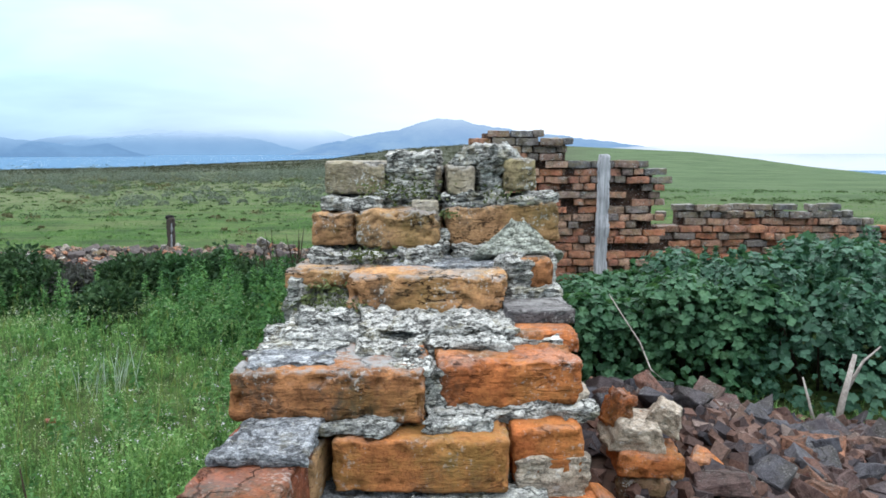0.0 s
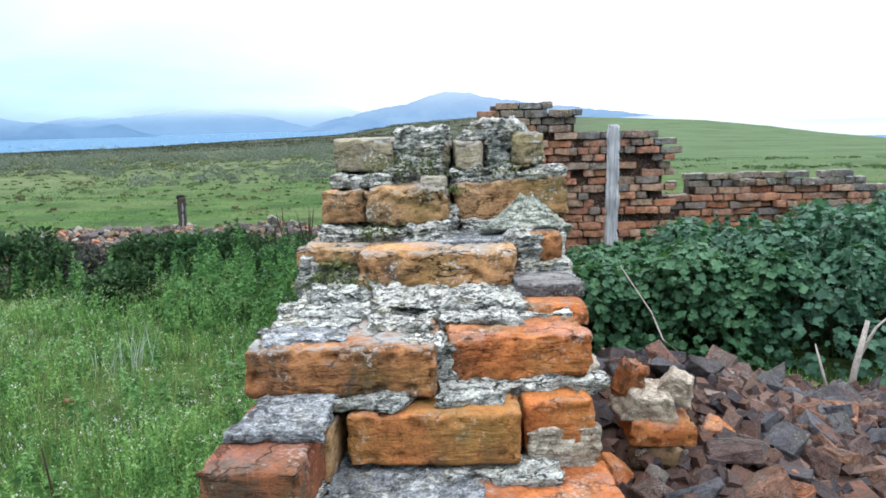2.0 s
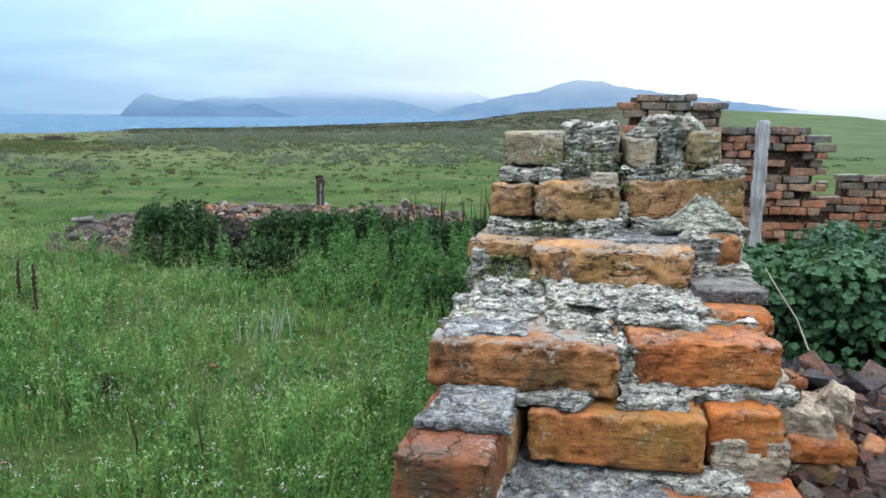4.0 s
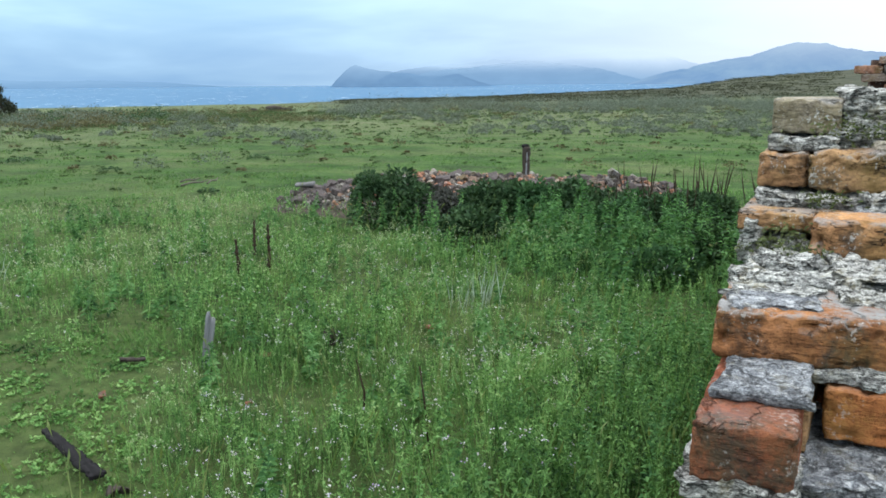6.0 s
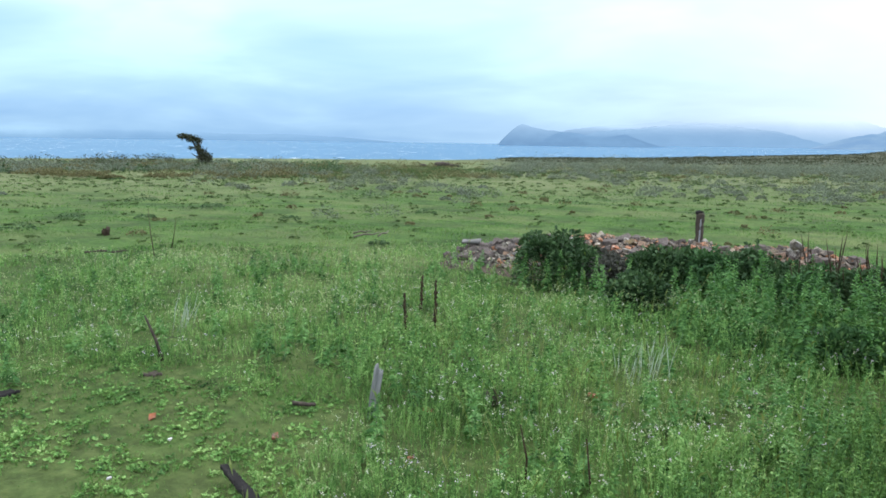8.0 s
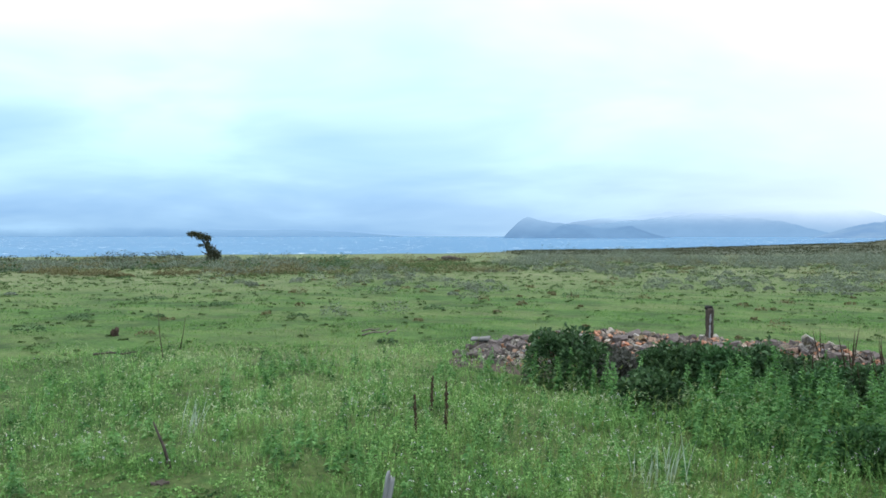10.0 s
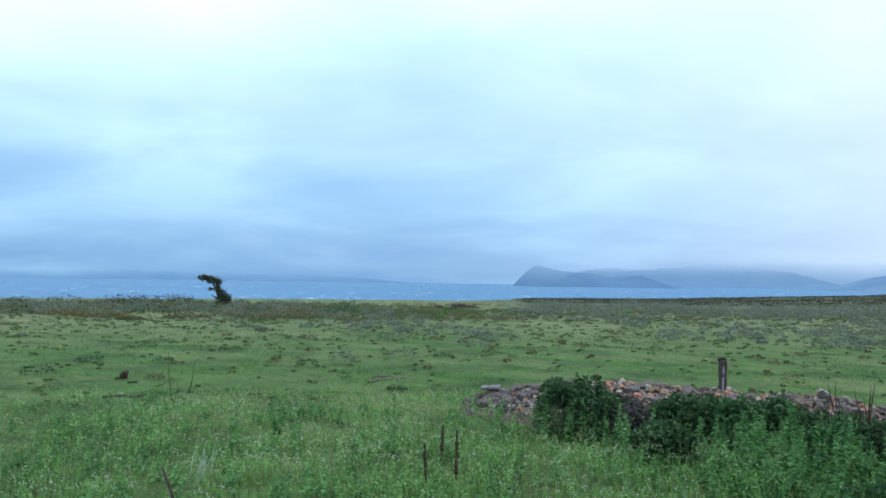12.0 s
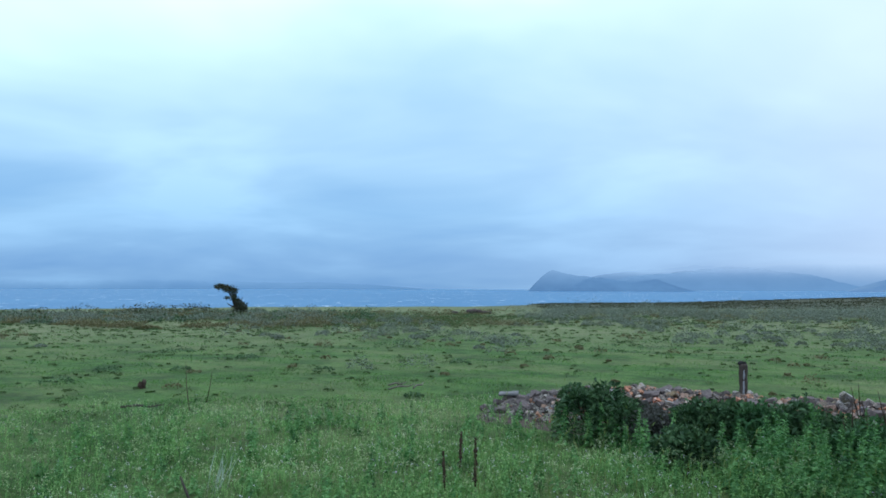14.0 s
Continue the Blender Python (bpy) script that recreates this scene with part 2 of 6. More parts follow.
# Core mortar with shade painted in: darkened so gaps between bricks look deep.
CORE = mortar_material("mortar_core_shade_dark", [(0.36, (0.02, 0.016, 0.014)), (0.5, (0.06, 0.042, 0.034)), (0.66, (0.13, 0.10, 0.085))], 0.1)


def leaf_material(name, tones, rough=0.65, trans=0.35, spec=0.1):
    m, nt, b = material(name, rough, spec)
    rnd = nt.nodes.new("ShaderNodeNewGeometry").outputs["Random Per Island"]
    patch = noise_tex(nt, coords(nt), 0.7, 3.0, 0.6)
    clump = noise_tex(nt, coords(nt), 5.5, 4.0, 0.6)
    both = maths(nt, "ADD", maths(nt, "MULTIPLY", patch, 0.7), maths(nt, "MULTIPLY", clump, 1.5))
    fac = maths(nt, "ADD", maths(nt, "MULTIPLY", rnd, 0.44), maths(nt, "SUBTRACT", both, 0.9), clamp=True)
    col = ramp(nt, fac, tones)
    nt.links.new(col, b.inputs["Base Color"])
    t = nt.nodes.new("ShaderNodeBsdfTranslucent")
    nt.links.new(mixed(nt, 1.0, col, (1.25, 1.2, 0.65), "MULTIPLY"), t.inputs[0])
    mx = nt.nodes.new("ShaderNodeMixShader")
    mx.inputs[0].default_value = trans
    out = nt.nodes["Material Output"]
    nt.links.new(b.outputs[0], mx.inputs[1]), nt.links.new(t.outputs[0], mx.inputs[2])
    nt.links.new(mx.outputs[0], out.inputs[0])
    return m


GRASS = leaf_material("grass_blades", [(0.0, (0.0216, 0.0581, 0.0173)), (0.35, (0.0648, 0.145, 0.0366)), (0.7, (0.11, 0.206, 0.056)), (1.0, (0.194, 0.254, 0.102))], 0.65, 0.15)
WEED = leaf_material("weed_leaves", [(0.0, (0.0111, 0.032, 0.0111)), (0.22, (0.0511, 0.119, 0.0346)), (0.5, (0.136, 0.266, 0.078)), (0.82, (0.261, 0.389, 0.145)), (1.0, (0.366, 0.458, 0.223))], 0.6, 0.15)
NETTLE = leaf_material("nettle_leaves", [(0.0, (0.0139, 0.0407, 0.0147)), (0.3, (0.0543, 0.139, 0.0421)), (0.65, (0.124, 0.249, 0.0822)), (1.0, (0.217, 0.333, 0.147))], 0.6, 0.2)
MIDLEAF = leaf_material("bush_leaves", [(0.0, (0.0184, 0.0484, 0.0194)), (0.5, (0.046, 0.106, 0.0432)), (1.0, (0.101, 0.18, 0.081))], 0.5, 0.2)
DARKLEAF = leaf_material("dark_bush_leaves", [(0.0, (0.0114, 0.0288, 0.0132)), (0.35, (0.0323, 0.0666, 0.0286)), (0.65, (0.0627, 0.113, 0.0495)), (1.0, (0.123, 0.18, 0.0935))], 0.5, 0.12)
DEADLEAF = leaf_material("dead_bush_twigs", [(0.0, (0.03, 0.03, 0.028)), (0.5, (0.075, 0.078, 0.07)), (1.0, (0.14, 0.145, 0.13))], 0.8, 0.1, 0.1)
MALLOW = leaf_material("broad_lobed_leaves", [(0.0, (0.0207, 0.0565, 0.0352)), (0.4, (0.0437, 0.111, 0.0682)), (0.75, (0.0782, 0.167, 0.103)), (1.0, (0.136, 0.24, 0.156))], 0.5, 0.3, 0.25)
MALLOW_LIGHT = leaf_material("young_lobed_leaves", [(0.0, (0.022, 0.064, 0.032)), (0.4, (0.048, 0.125, 0.06)), (0.75, (0.085, 0.185, 0.09)), (1.0, (0.145, 0.255, 0.14))], 0.5, 0.3, 0.25)
SEEDHEAD = leaf_material("pale_seed_heads", [(0.0, (0.15, 0.22, 0.10)), (0.4, (0.27, 0.34, 0.18)), (0.75, (0.40, 0.44, 0.30)), (1.0, (0.50, 0.48, 0.46))], 0.8, 0.2, 0.05)
HEATH = leaf_material("heath_shrub_leaves", [(0.0, (0.063, 0.0765, 0.0585)), (0.4, (0.109, 0.132, 0.108)), (0.7, (0.16, 0.187, 0.167)), (1.0, (0.218, 0.251, 0.239))], 0.8, 0.2, 0.1)
JOINTHERB = leaf_material("joint_herbs", [(0.0, (0.04, 0.055, 0.022)), (0.4, (0.10, 0.125, 0.05)), (0.75, (0.19, 0.21, 0.095)), (1.0, (0.30, 0.30, 0.17))], 0.7, 0.2, 0.1)
HEATHER = leaf_material("heather_leaves", [(0.0, (0.024, 0.03, 0.018)), (0.5, (0.045, 0.05, 0.03)), (1.0, (0.08, 0.08, 0.05))], 0.8, 0.15, 0.1)
DRYGRASS = leaf_material("dry_grass", [(0.0, (0.06, 0.06, 0.034)), (0.5, (0.115, 0.11, 0.06)), (1.0, (0.175, 0.165, 0.095))], 0.8, 0.2, 0.1)
TURFTUFT = leaf_material("turf_tuft_leaves", [(0.0, (0.0315, 0.0528, 0.021)), (0.5, (0.0585, 0.0968, 0.0357)), (1.0, (0.099, 0.132, 0.0578))], 0.7, 0.2, 0.1)


def plain_material(name, a, c, scale=30.0, rough=0.85, spec=0.2, depth=0.004, stretch=(1, 1, 1)):
    m, nt, b = material(name, rough, spec)
    mp = nt.nodes.new("ShaderNodeMapping")
    mp.inputs["Scale"].default_value = stretch
    nt.links.new(coords(nt), mp.inputs[0])
    n = noise_tex(nt, mp.outputs[0], scale, 6.0, 0.65, 0.3)
    nt.links.new(ramp(nt, n, [(0.3, a), (0.7, c)]), b.inputs["Base Color"])
    bump(nt, b, n, 0.7, depth)
    return m


GREYWOOD = plain_material("weathered_grey_wood", (0.13, 0.13, 0.138), (0.42, 0.42, 0.44), 40.0, 0.85, 0.2, 0.004, (1, 1, 0.08))
DARKWOOD = plain_material("dark_wet_wood", (0.014, 0.012, 0.011), (0.07, 0.056, 0.046), 40.0, 0.85, 0.15, 0.004, (1, 1, 0.1))
BURNT = plain_material("burnt_timber", (0.006, 0.006, 0.006), (0.024, 0.022, 0.023), 50.0, 0.95, 0.08, 0.004, (0.1, 1, 1))
STALK = plain_material("dead_stalk", (0.018, 0.013, 0.009), (0.06, 0.043, 0.03), 60.0, 0.9, 0.1)
BRANCH = plain_material("weathered_branch", (0.06, 0.052, 0.042), (0.16, 0.145, 0.12), 40.0, 0.9, 0.1)
PETAL = leaf_material("pale_petals", [(0.05, (0.30, 0.22, 0.44)), (0.3, (0.46, 0.41, 0.54)), (0.55, (0.62, 0.61, 0.62)), (1.0, (0.70, 0.70, 0.66))], 0.7, 0.2, 0.2)
PEBBLE = plain_material("pale_pebble", (0.36, 0.34, 0.38), (0.58, 0.56, 0.58), 5.0, 0.7)
STONE = plain_material("grey_field_stone", (0.035, 0.03, 0.03), (0.14, 0.115, 0.108), 14.0, 0.9, 0.15, 0.01)
DRIFT = plain_material("bleached_branch", (0.2, 0.17, 0.15), (0.42, 0.38, 0.34), 40.0, 0.85, 0.2, 0.004)
STAKEWOOD = plain_material("old_stake_wood", (0.09, 0.092, 0.1), (0.26, 0.265, 0.28), 40.0, 0.9, 0.1, 0.004, (1, 1, 0.08))
SEEDGRASS = leaf_material("seeding_grass", [(0.0, (0.06, 0.10, 0.03)), (0.6, (0.13, 0.18, 0.06)), (1.0, (0.26, 0.28, 0.14))])


# ---- mesh helpers ----
def part(name, data, mat, parent=None, label="", m=None):
    """Link a bmesh or mesh as one object under a thing."""
    if isinstance(data, bmesh.types.BMesh):
        me = bpy.data.meshes.new(name)
        data.to_mesh(me)
        data.free()
        me.polygons.foreach_set("use_smooth", [True] * len(me.polygons))
    else:
        me = data
    if mat and not me.materials:
        me.materials.append(mat)
    ob = new(name, me)
    if parent:
        ob.parent = parent
    if m is not None:
        ob.matrix_basis = m
    if label:
        ob["label"] = label
    return ob


def array_mesh(name, verts, faces, mat, smooth=False):
    """A mesh from numpy arrays: verts (n, 3), faces (m, k) of one corner count."""
    me = bpy.data.meshes.new(name)
    verts, faces = np.ascontiguousarray(verts, np.float32), np.ascontiguousarray(faces, np.int32)
    n, k = faces.shape
    me.vertices.add(len(verts))
    me.vertices.foreach_set("co", verts.ravel())
    me.loops.add(n * k)
    me.loops.foreach_set("vertex_index", faces.ravel())
    me.polygons.add(n)
    me.polygons.foreach_set("loop_start", np.arange(0, n * k, k, dtype=np.int32))
    me.polygons.foreach_set("use_smooth", np.full(n, smooth))
    me.update(calc_edges=True)
    me.materials.append(mat)
    return me


def rough_block(l, w, h, seed, cell=0.016, rad=0.008, amp=0.003, freq=28.0, chip=0.0, warp=0.0):
    """A worn block with its top centre at z = 0, its front face at y = 0, centred in x."""
    bm = bmesh.new()
    nx, ny, nz = max(2, round(l / cell)), max(2, round(w / cell)), max(2, round(h / cell))
    index = {}

    def vert(i, j, k):
        if (i, j, k) not in index:
            index[i, j, k] = bm.verts.new(((i / nx - 0.5) * l, (j / ny - 0.5) * w, (k / nz - 0.5) * h))
        return index[i, j, k]

    for i in range(nx):
        for j in range(ny):
            bm.faces.new([vert(*q) for q in ((i, j, nz), (i + 1, j, nz), (i + 1, j + 1, nz), (i, j + 1, nz))])
            bm.faces.new([vert(*q) for q in ((i, j, 0), (i, j + 1, 0), (i + 1, j + 1, 0), (i + 1, j, 0))])
    for i in range(nx):
        for k in range(nz):
            bm.faces.new([vert(*q) for q in ((i, 0, k), (i + 1, 0, k), (i + 1, 0, k + 1), (i, 0, k + 1))])
            bm.faces.new([vert(*q) for q in ((i, ny, k), (i, ny, k + 1), (i + 1, ny, k + 1), (i + 1, ny, k))])
    for j in range(ny):
        for k in range(nz):
            bm.faces.new([vert(*q) for q in ((0, j, k), (0, j, k + 1), (0, j + 1, k + 1), (0, j + 1, k))])
            bm.faces.new([vert(*q) for q in ((nx, j, k), (nx, j + 1, k), (nx, j + 1, k + 1), (nx, j, k + 1))])
    off = Vector((seed * 3.17, seed * 1.3, seed * 7.7))
    hl = Vector((l / 2, w / 2, h / 2))
    for v in bm.verts:
        p = v.co.copy()
        q = Vector([max(-a + rad, min(a - rad, c)) for a, c in zip(hl, p)])
        d = p - q
        nrm = d.normalized() if d.length > 1e-9 else p.normalized()
        p = q + nrm * min(d.length, rad)
        edge = sum(abs(c) > a - 2.2 * rad for a, c in zip(hl, v.co))
        s = noise.fractal(p * freq + off, 1.0, 2.0, 4)
        g = noise.noise(p * freq * 0.3 + off * 1.7)
        p += nrm * (s * amp + g * amp * 1.2)
        p += noise.noise_vector(v.co * 9.0 + off) * warp
        if chip and edge >= 2:
            c = max(0.0, noise.noise(p * 62.0 + off * 0.7) - 0.1)
            p -= nrm * c * chip
        v.co = p + Vector((0, w / 2, -h / 2))
    return bm


def worn_brick(l, w, h, seed, cell=0.005, rad=0.008, wear=0.004, ridge=0.002, chip=0.02):
    """A hand-made brick: pillowed faces, knocked edges, wavy splits along its face. Same origin as rough_block."""
    bm = rough_block(l, w, h, seed, cell, rad, 0.0, 20.0, 0.0)
    bm.normal_update()
    off = Vector((seed * 3.17, seed * 1.3, seed * 7.7))
    for v in bm.verts:
        p, n = v.co.copy(), v.normal.copy()
        q = p + Vector((0, -w / 2, h / 2))
        edge = sum(abs(c) > e / 2 - 2.4 * rad for c, e in zip(q, (l, w, h)))
        d = noise.noise(p * 8 + off) * wear * 0.4 + noise.fractal(p * 60 + off, 1.0, 2.0, 4) * wear * 0.42
        split = noise.noise(Vector((p.x * 9, p.y * 9, p.z * 42 + 1.6 * noise.noise(p * 15 + off))) + off)
        mask = max(0.0, min(1.0, 0.5 + 2.2 * noise.noise(p * 10 + off * 1.9)))
        d -= max(0.0, 1 - abs(split) / 0.11) * ridge * mask * 1.6
        d += split * ridge
        if edge >= 2:
            d -= max(0.0, noise.noise(p * 75 + off * 0.7) - 0.1) * chip * 0.7
            d -= max(0.0, noise.noise(p * 26 + off * 0.3) - 0.34) * chip * 0.9
        v.co = p + n * d
    return bm


def crust(l, w, h, seed, cell=0.007, jag=0.014, amp=0.006, peak=0.0, layer=0.0095):
    """A crumbling bed of old lime mortar: ragged in plan, split into thin ledges, plated on top. Same origin as rough_block."""
    bm = rough_block(l, w, h, seed, cell, 0.003, 0.0, 20.0, 0.0)
    bm.normal_update()
    off = Vector((seed * 5.31, seed * 2.7, seed * 0.9))
    for v in bm.verts:
        p, n = v.co.copy(), v.normal.copy()
        fx, fy, fz = p.x / (l / 2), (p.y - w / 2) / (w / 2), (p.z + h / 2) / (h / 2)
        bay = noise.noise_vector(Vector((p.x * 17, p.y * 17, p.z * 9)) + off)
        nip = noise.noise_vector(Vector((p.x * 52, p.y * 52, p.z * 30)) + off)
        p.x += (bay.x + 0.5 * nip.x) * jag * abs(fx) ** 3
        p.y += (bay.y + 0.5 * nip.y) * jag * abs(fy) ** 3
        lay = p.z / layer + 1.5 * noise.noise(Vector((p.x * 15, p.y * 15, 1.0)) + off) + 0.5 * noise.noise(Vector((p.x * 50, p.y * 50, 3.0)) + off)
        fr = lay - math.floor(lay)
        ledge = noise.noise(Vector((p.x * 24, p.y * 24, math.floor(lay) * 7.3)) + off)
        side = math.hypot(n.x, n.y)
        out = ledge * amp * 1.6 - amp * 1.5 * max(0.0, 1 - abs(fr - 0.12) / 0.16)
        p += Vector((n.x, n.y, 0)) * out * side
        if n.z > 0.4:
            q = noise.fractal(Vector((p.x * 24, p.y * 24, 2.0)) + off, 1.0, 2.0, 4)
            p.z += math.floor(q * 6) / 6 * amp * 1.5 + noise.fractal(p * 105 + off, 1.0, 2.0, 3) * amp * 0.4
            gap = abs(noise.noise(Vector((p.x * 30, p.y * 30, 8.0)) + off))
            p.z -= max(0.0, 0.07 - gap) / 0.07 * amp * 1.2
        else:
            p += n * noise.fractal(p * 110 + off, 1.0, 2.0, 3) * amp * 0.4
        if peak:
            p.x *= 1 - peak * max(0.0, (fz + 1) / 2)
        v.co = p
    return bm


def height_grid(nx, ny, x0, x1, y0, y1, fn):
    xs, ys = np.linspace(x0, x1, nx), np.linspace(y0, y1, ny)
    verts = [(x, y, fn(x, y)) for y in ys for x in xs]
    faces = [(j * nx + i, j * nx + i + 1, (j + 1) * nx + i + 1, (j + 1) * nx + i) for j in range(ny - 1) for i in range(nx - 1)]
    return verts, faces


# ---- ground, sea and the far shore ----
AZ = [-180, -40, -29, -17, -12, -8, -3, 4, 8, 14, 20, 29, 40, 63, 80, 180]
SKYLINE = [-2.0, -2.2, -1.7, -0.05, 0.2, 0.4, 0.6, 0.1, -0.5, -0.75, -1.0, -1.2, -1.5, -1.6, -1.7, -2.0]
EYE_Z = 1.65


def ground_z(x, y):
    r = math.hypot(x, y)
    az = math.degrees(math.atan2(-x, y))
    zs = EYE_Z + 250 * math.tan(radians(float(np.interp(az, AZ, SKYLINE))))
    zf = EYE_Z + 90 * math.tan(radians(-1.68))
    b = noise.fractal(Vector((x * 0.25, y * 0.25, 3.1)), 1.0, 2.0, 3)
    if r < 12:
        z = 0.035 * b
    elif r < 90:
        k = (r - 12) / 78
        z = zf * k + 0.035 * b + min(1, (r - 12) / 30) * 0.16 * noise.fractal(Vector((x * 0.06, y * 0.06, 9.0)), 1.0, 2.0, 3)
    elif r < 250:
        k = (r - 90) / 160
        z = zf + (zs - zf) * k * (0.55 + 0.45 * k) + 0.5 * k * noise.fractal(Vector((x * 0.03, y * 0.03, 2.0)), 1.0, 2.0, 4)
    else:
        k = min(1.0, (r - 250) / 130)
        z = zs + (-16 - zs) * k * k * (3 - 2 * k)
    return z


def ground_material():
    m, nt, b = material("meadow_ground", 0.95, 0.1)
    v = coords(nt)
    geo = nt.nodes.new("ShaderNodeVectorMath")
    geo.operation = "LENGTH"
    nt.links.new(v, geo.inputs[0])
    dist = geo.outputs["Value"]
    fine = noise_tex(nt, v, 9.0, 8.0, 0.7)
    mid = noise_tex(nt, v, 0.7, 6.0, 0.65)
    big = noise_tex(nt, v, 0.09, 5.0, 0.6)
    turf = ramp(nt, mid, [(0.3, (0.0195, 0.0351, 0.0114)), (0.48, (0.0381, 0.0793, 0.018)), (0.62, (0.0567, 0.107, 0.0255)), (0.78, (0.0886, 0.0986, 0.0426))])
    clod = noise_tex(nt, stretched(nt, v, (0.7, 1.4, 1.0)), 2.6, 6.0, 0.7)
    turf = mixed(nt, 0.8, turf, ramp(nt, clod, [(0.32, (0.55, 0.58, 0.55)), (0.5, (1.0, 1.0, 1.0)), (0.68, (1.3, 1.28, 1.2))]), "MULTIPLY")
    turf = mixed(nt, 0.75, turf, ramp(nt, fine, [(0.28, (0.35, 0.38, 0.35)), (0.5, (0.9, 0.9, 0.9)), (0.72, (1.5, 1.4, 1.3))]), "MULTIPLY")
    scrub = ramp(nt, noise_tex(nt, v, 0.5, 8.0, 0.75), [(0.3, (0.0405, 0.0521, 0.0234)), (0.45, (0.0765, 0.0991, 0.0396)), (0.6, (0.113, 0.126, 0.063)), (0.72, (0.126, 0.0991, 0.0594))])
    heath = ramp(nt, noise_tex(nt, v, 0.16, 8.0, 0.7), [(0.35, (0.03, 0.034, 0.022)), (0.55, (0.055, 0.058, 0.035)), (0.75, (0.085, 0.095, 0.05))])
    hill = ramp(nt, noise_tex(nt, v, 0.12, 8.0, 0.7), [(0.3, (0.035, 0.055, 0.022)), (0.5, (0.06, 0.092, 0.04)), (0.7, (0.09, 0.12, 0.058))])
    x = nt.nodes.new("ShaderNodeSeparateXYZ")
    nt.links.new(v, x.inputs[0])
    azim = maths(nt, "ARCTAN2", x.outputs[0], x.outputs[1])
    wob = maths(nt, "MULTIPLY", maths(nt, "SUBTRACT", big, 0.5), 30.0)
    dry = ramp(nt, noise_tex(nt, stretched(nt, v, (0.6, 1.3, 1.0)), 0.32, 7.0, 0.68), [(0.44, (0, 0, 0)), (0.62, (0.7, 0.7, 0.7))])
    turf = mixed(nt, dry, turf, mixed(nt, 1.0, ramp(nt, fine, [(0.3, (0.5, 0.5, 0.5)), (0.7, (1.3, 1.3, 1.3))]), (0.105, 0.125, 0.05), "MULTIPLY"))
    bare = ramp(nt, noise_tex(nt, v, 1.9, 6.0, 0.65), [(0.48, (0, 0, 0)), (0.64, (1, 1, 1))])
    baring = nt.nodes.new("ShaderNodeMapRange")
    nt.links.new(dist, baring.inputs[0])
    baring.inputs[1].default_value, baring.inputs[2].default_value, baring.inputs[3].default_value, baring.inputs[4].default_value = 9.0, 14.0, 0.75, 0.15
    turf = mixed(nt, maths(nt, "MULTIPLY", bare, baring.outputs[0]), turf, ramp(nt, fine, [(0.3, (0.022, 0.028, 0.012)), (0.6, (0.05, 0.066, 0.024)), (0.8, (0.095, 0.095, 0.045))]))
    near = nt.nodes.new("ShaderNodeMapRange")
    nt.links.new(dist, near.inputs[0])
    near.inputs[1].default_value, near.inputs[2].default_value, near.inputs[3].default_value, near.inputs[4].default_value = 6.5, 10.0, 0.75, 0.0
    moss = ramp(nt, noise_tex(nt, v, 2.6, 7.0, 0.7), [(0.36, (0, 0, 0)), (0.52, (1, 1, 1))])
    turf = mixed(nt, maths(nt, "MULTIPLY", moss, near.outputs[0]), turf, ramp(nt, fine, [(0.3, (0.026, 0.034, 0.012)), (0.52, (0.06, 0.085, 0.026)), (0.75, (0.11, 0.12, 0.05))]))
    far = ramp(nt, maths(nt, "DIVIDE", maths(nt, "ADD", dist, wob), 100.0), [(0.24, (0, 0, 0)), (0.42, (1, 1, 1))])
    col = mixed(nt, far, turf, scrub)
    dark = ramp(nt, maths(nt, "DIVIDE", maths(nt, "ADD", dist, wob), 150.0), [(0.66, (0, 0, 0)), (0.85, (1, 1, 1))])
    band = nt.nodes.new("ShaderNodeMapRange")
    nt.links.new(azim, band.inputs[0])
    band.inputs[1].default_value, band.inputs[2].default_value = -0.62, -0.48
    col = mixed(nt, maths(nt, "MULTIPLY", dark, band.outputs[0]), col, heath)
    right = ramp(nt, maths(nt, "ADD", azim, maths(nt, "MULTIPLY", maths(nt, "SUBTRACT", big, 0.5), 0.1)), [(0.10, (0, 0, 0)), (0.2, (1, 1, 1))])
    col = mixed(nt, mixed(nt, 1.0, right, far, "MULTIPLY"), col, hill)
    nt.links.new(col, b.inputs["Base Color"])
    bump(nt, b, maths(nt, "ADD", fine, mid), 0.8, 0.06)
    return m


def build_ground():
    azs = np.radians(np.concatenate([np.arange(-180, -45, 6), np.arange(-45, 80, 1.0), np.arange(80, 180, 6)]))
    rs = np.concatenate([np.geomspace(0.5, 250, 130), [265, 285, 310, 340, 380, 600, 1500, 4400]])
    n = len(azs)
    verts = [(0, 0, ground_z(0.01, 0))]
    for r in rs:
        for a in azs:
            x, y = -math.sin(a) * r, math.cos(a) * r
            verts.append((x, y, ground_z(x, y)))
    bm = bmesh.new()
    bv = [bm.verts.new(v) for v in verts]
    for i in range(n):
        bm.faces.new((bv[0], bv[1 + (i + 1) % n], bv[1 + i]))
    for j in range(len(rs) - 1):
        for i in range(n):
            a, c = 1 + j * n + i, 1 + j * n + (i + 1) % n
            bm.faces.new((bv[a], bv[c], bv[c + n], bv[a + n]))
    ob = part("ground", bm, ground_material())
    tagged(ob, "uneven green coastal meadow running out to brown heath", "ground", kind="structure")


build_ground()


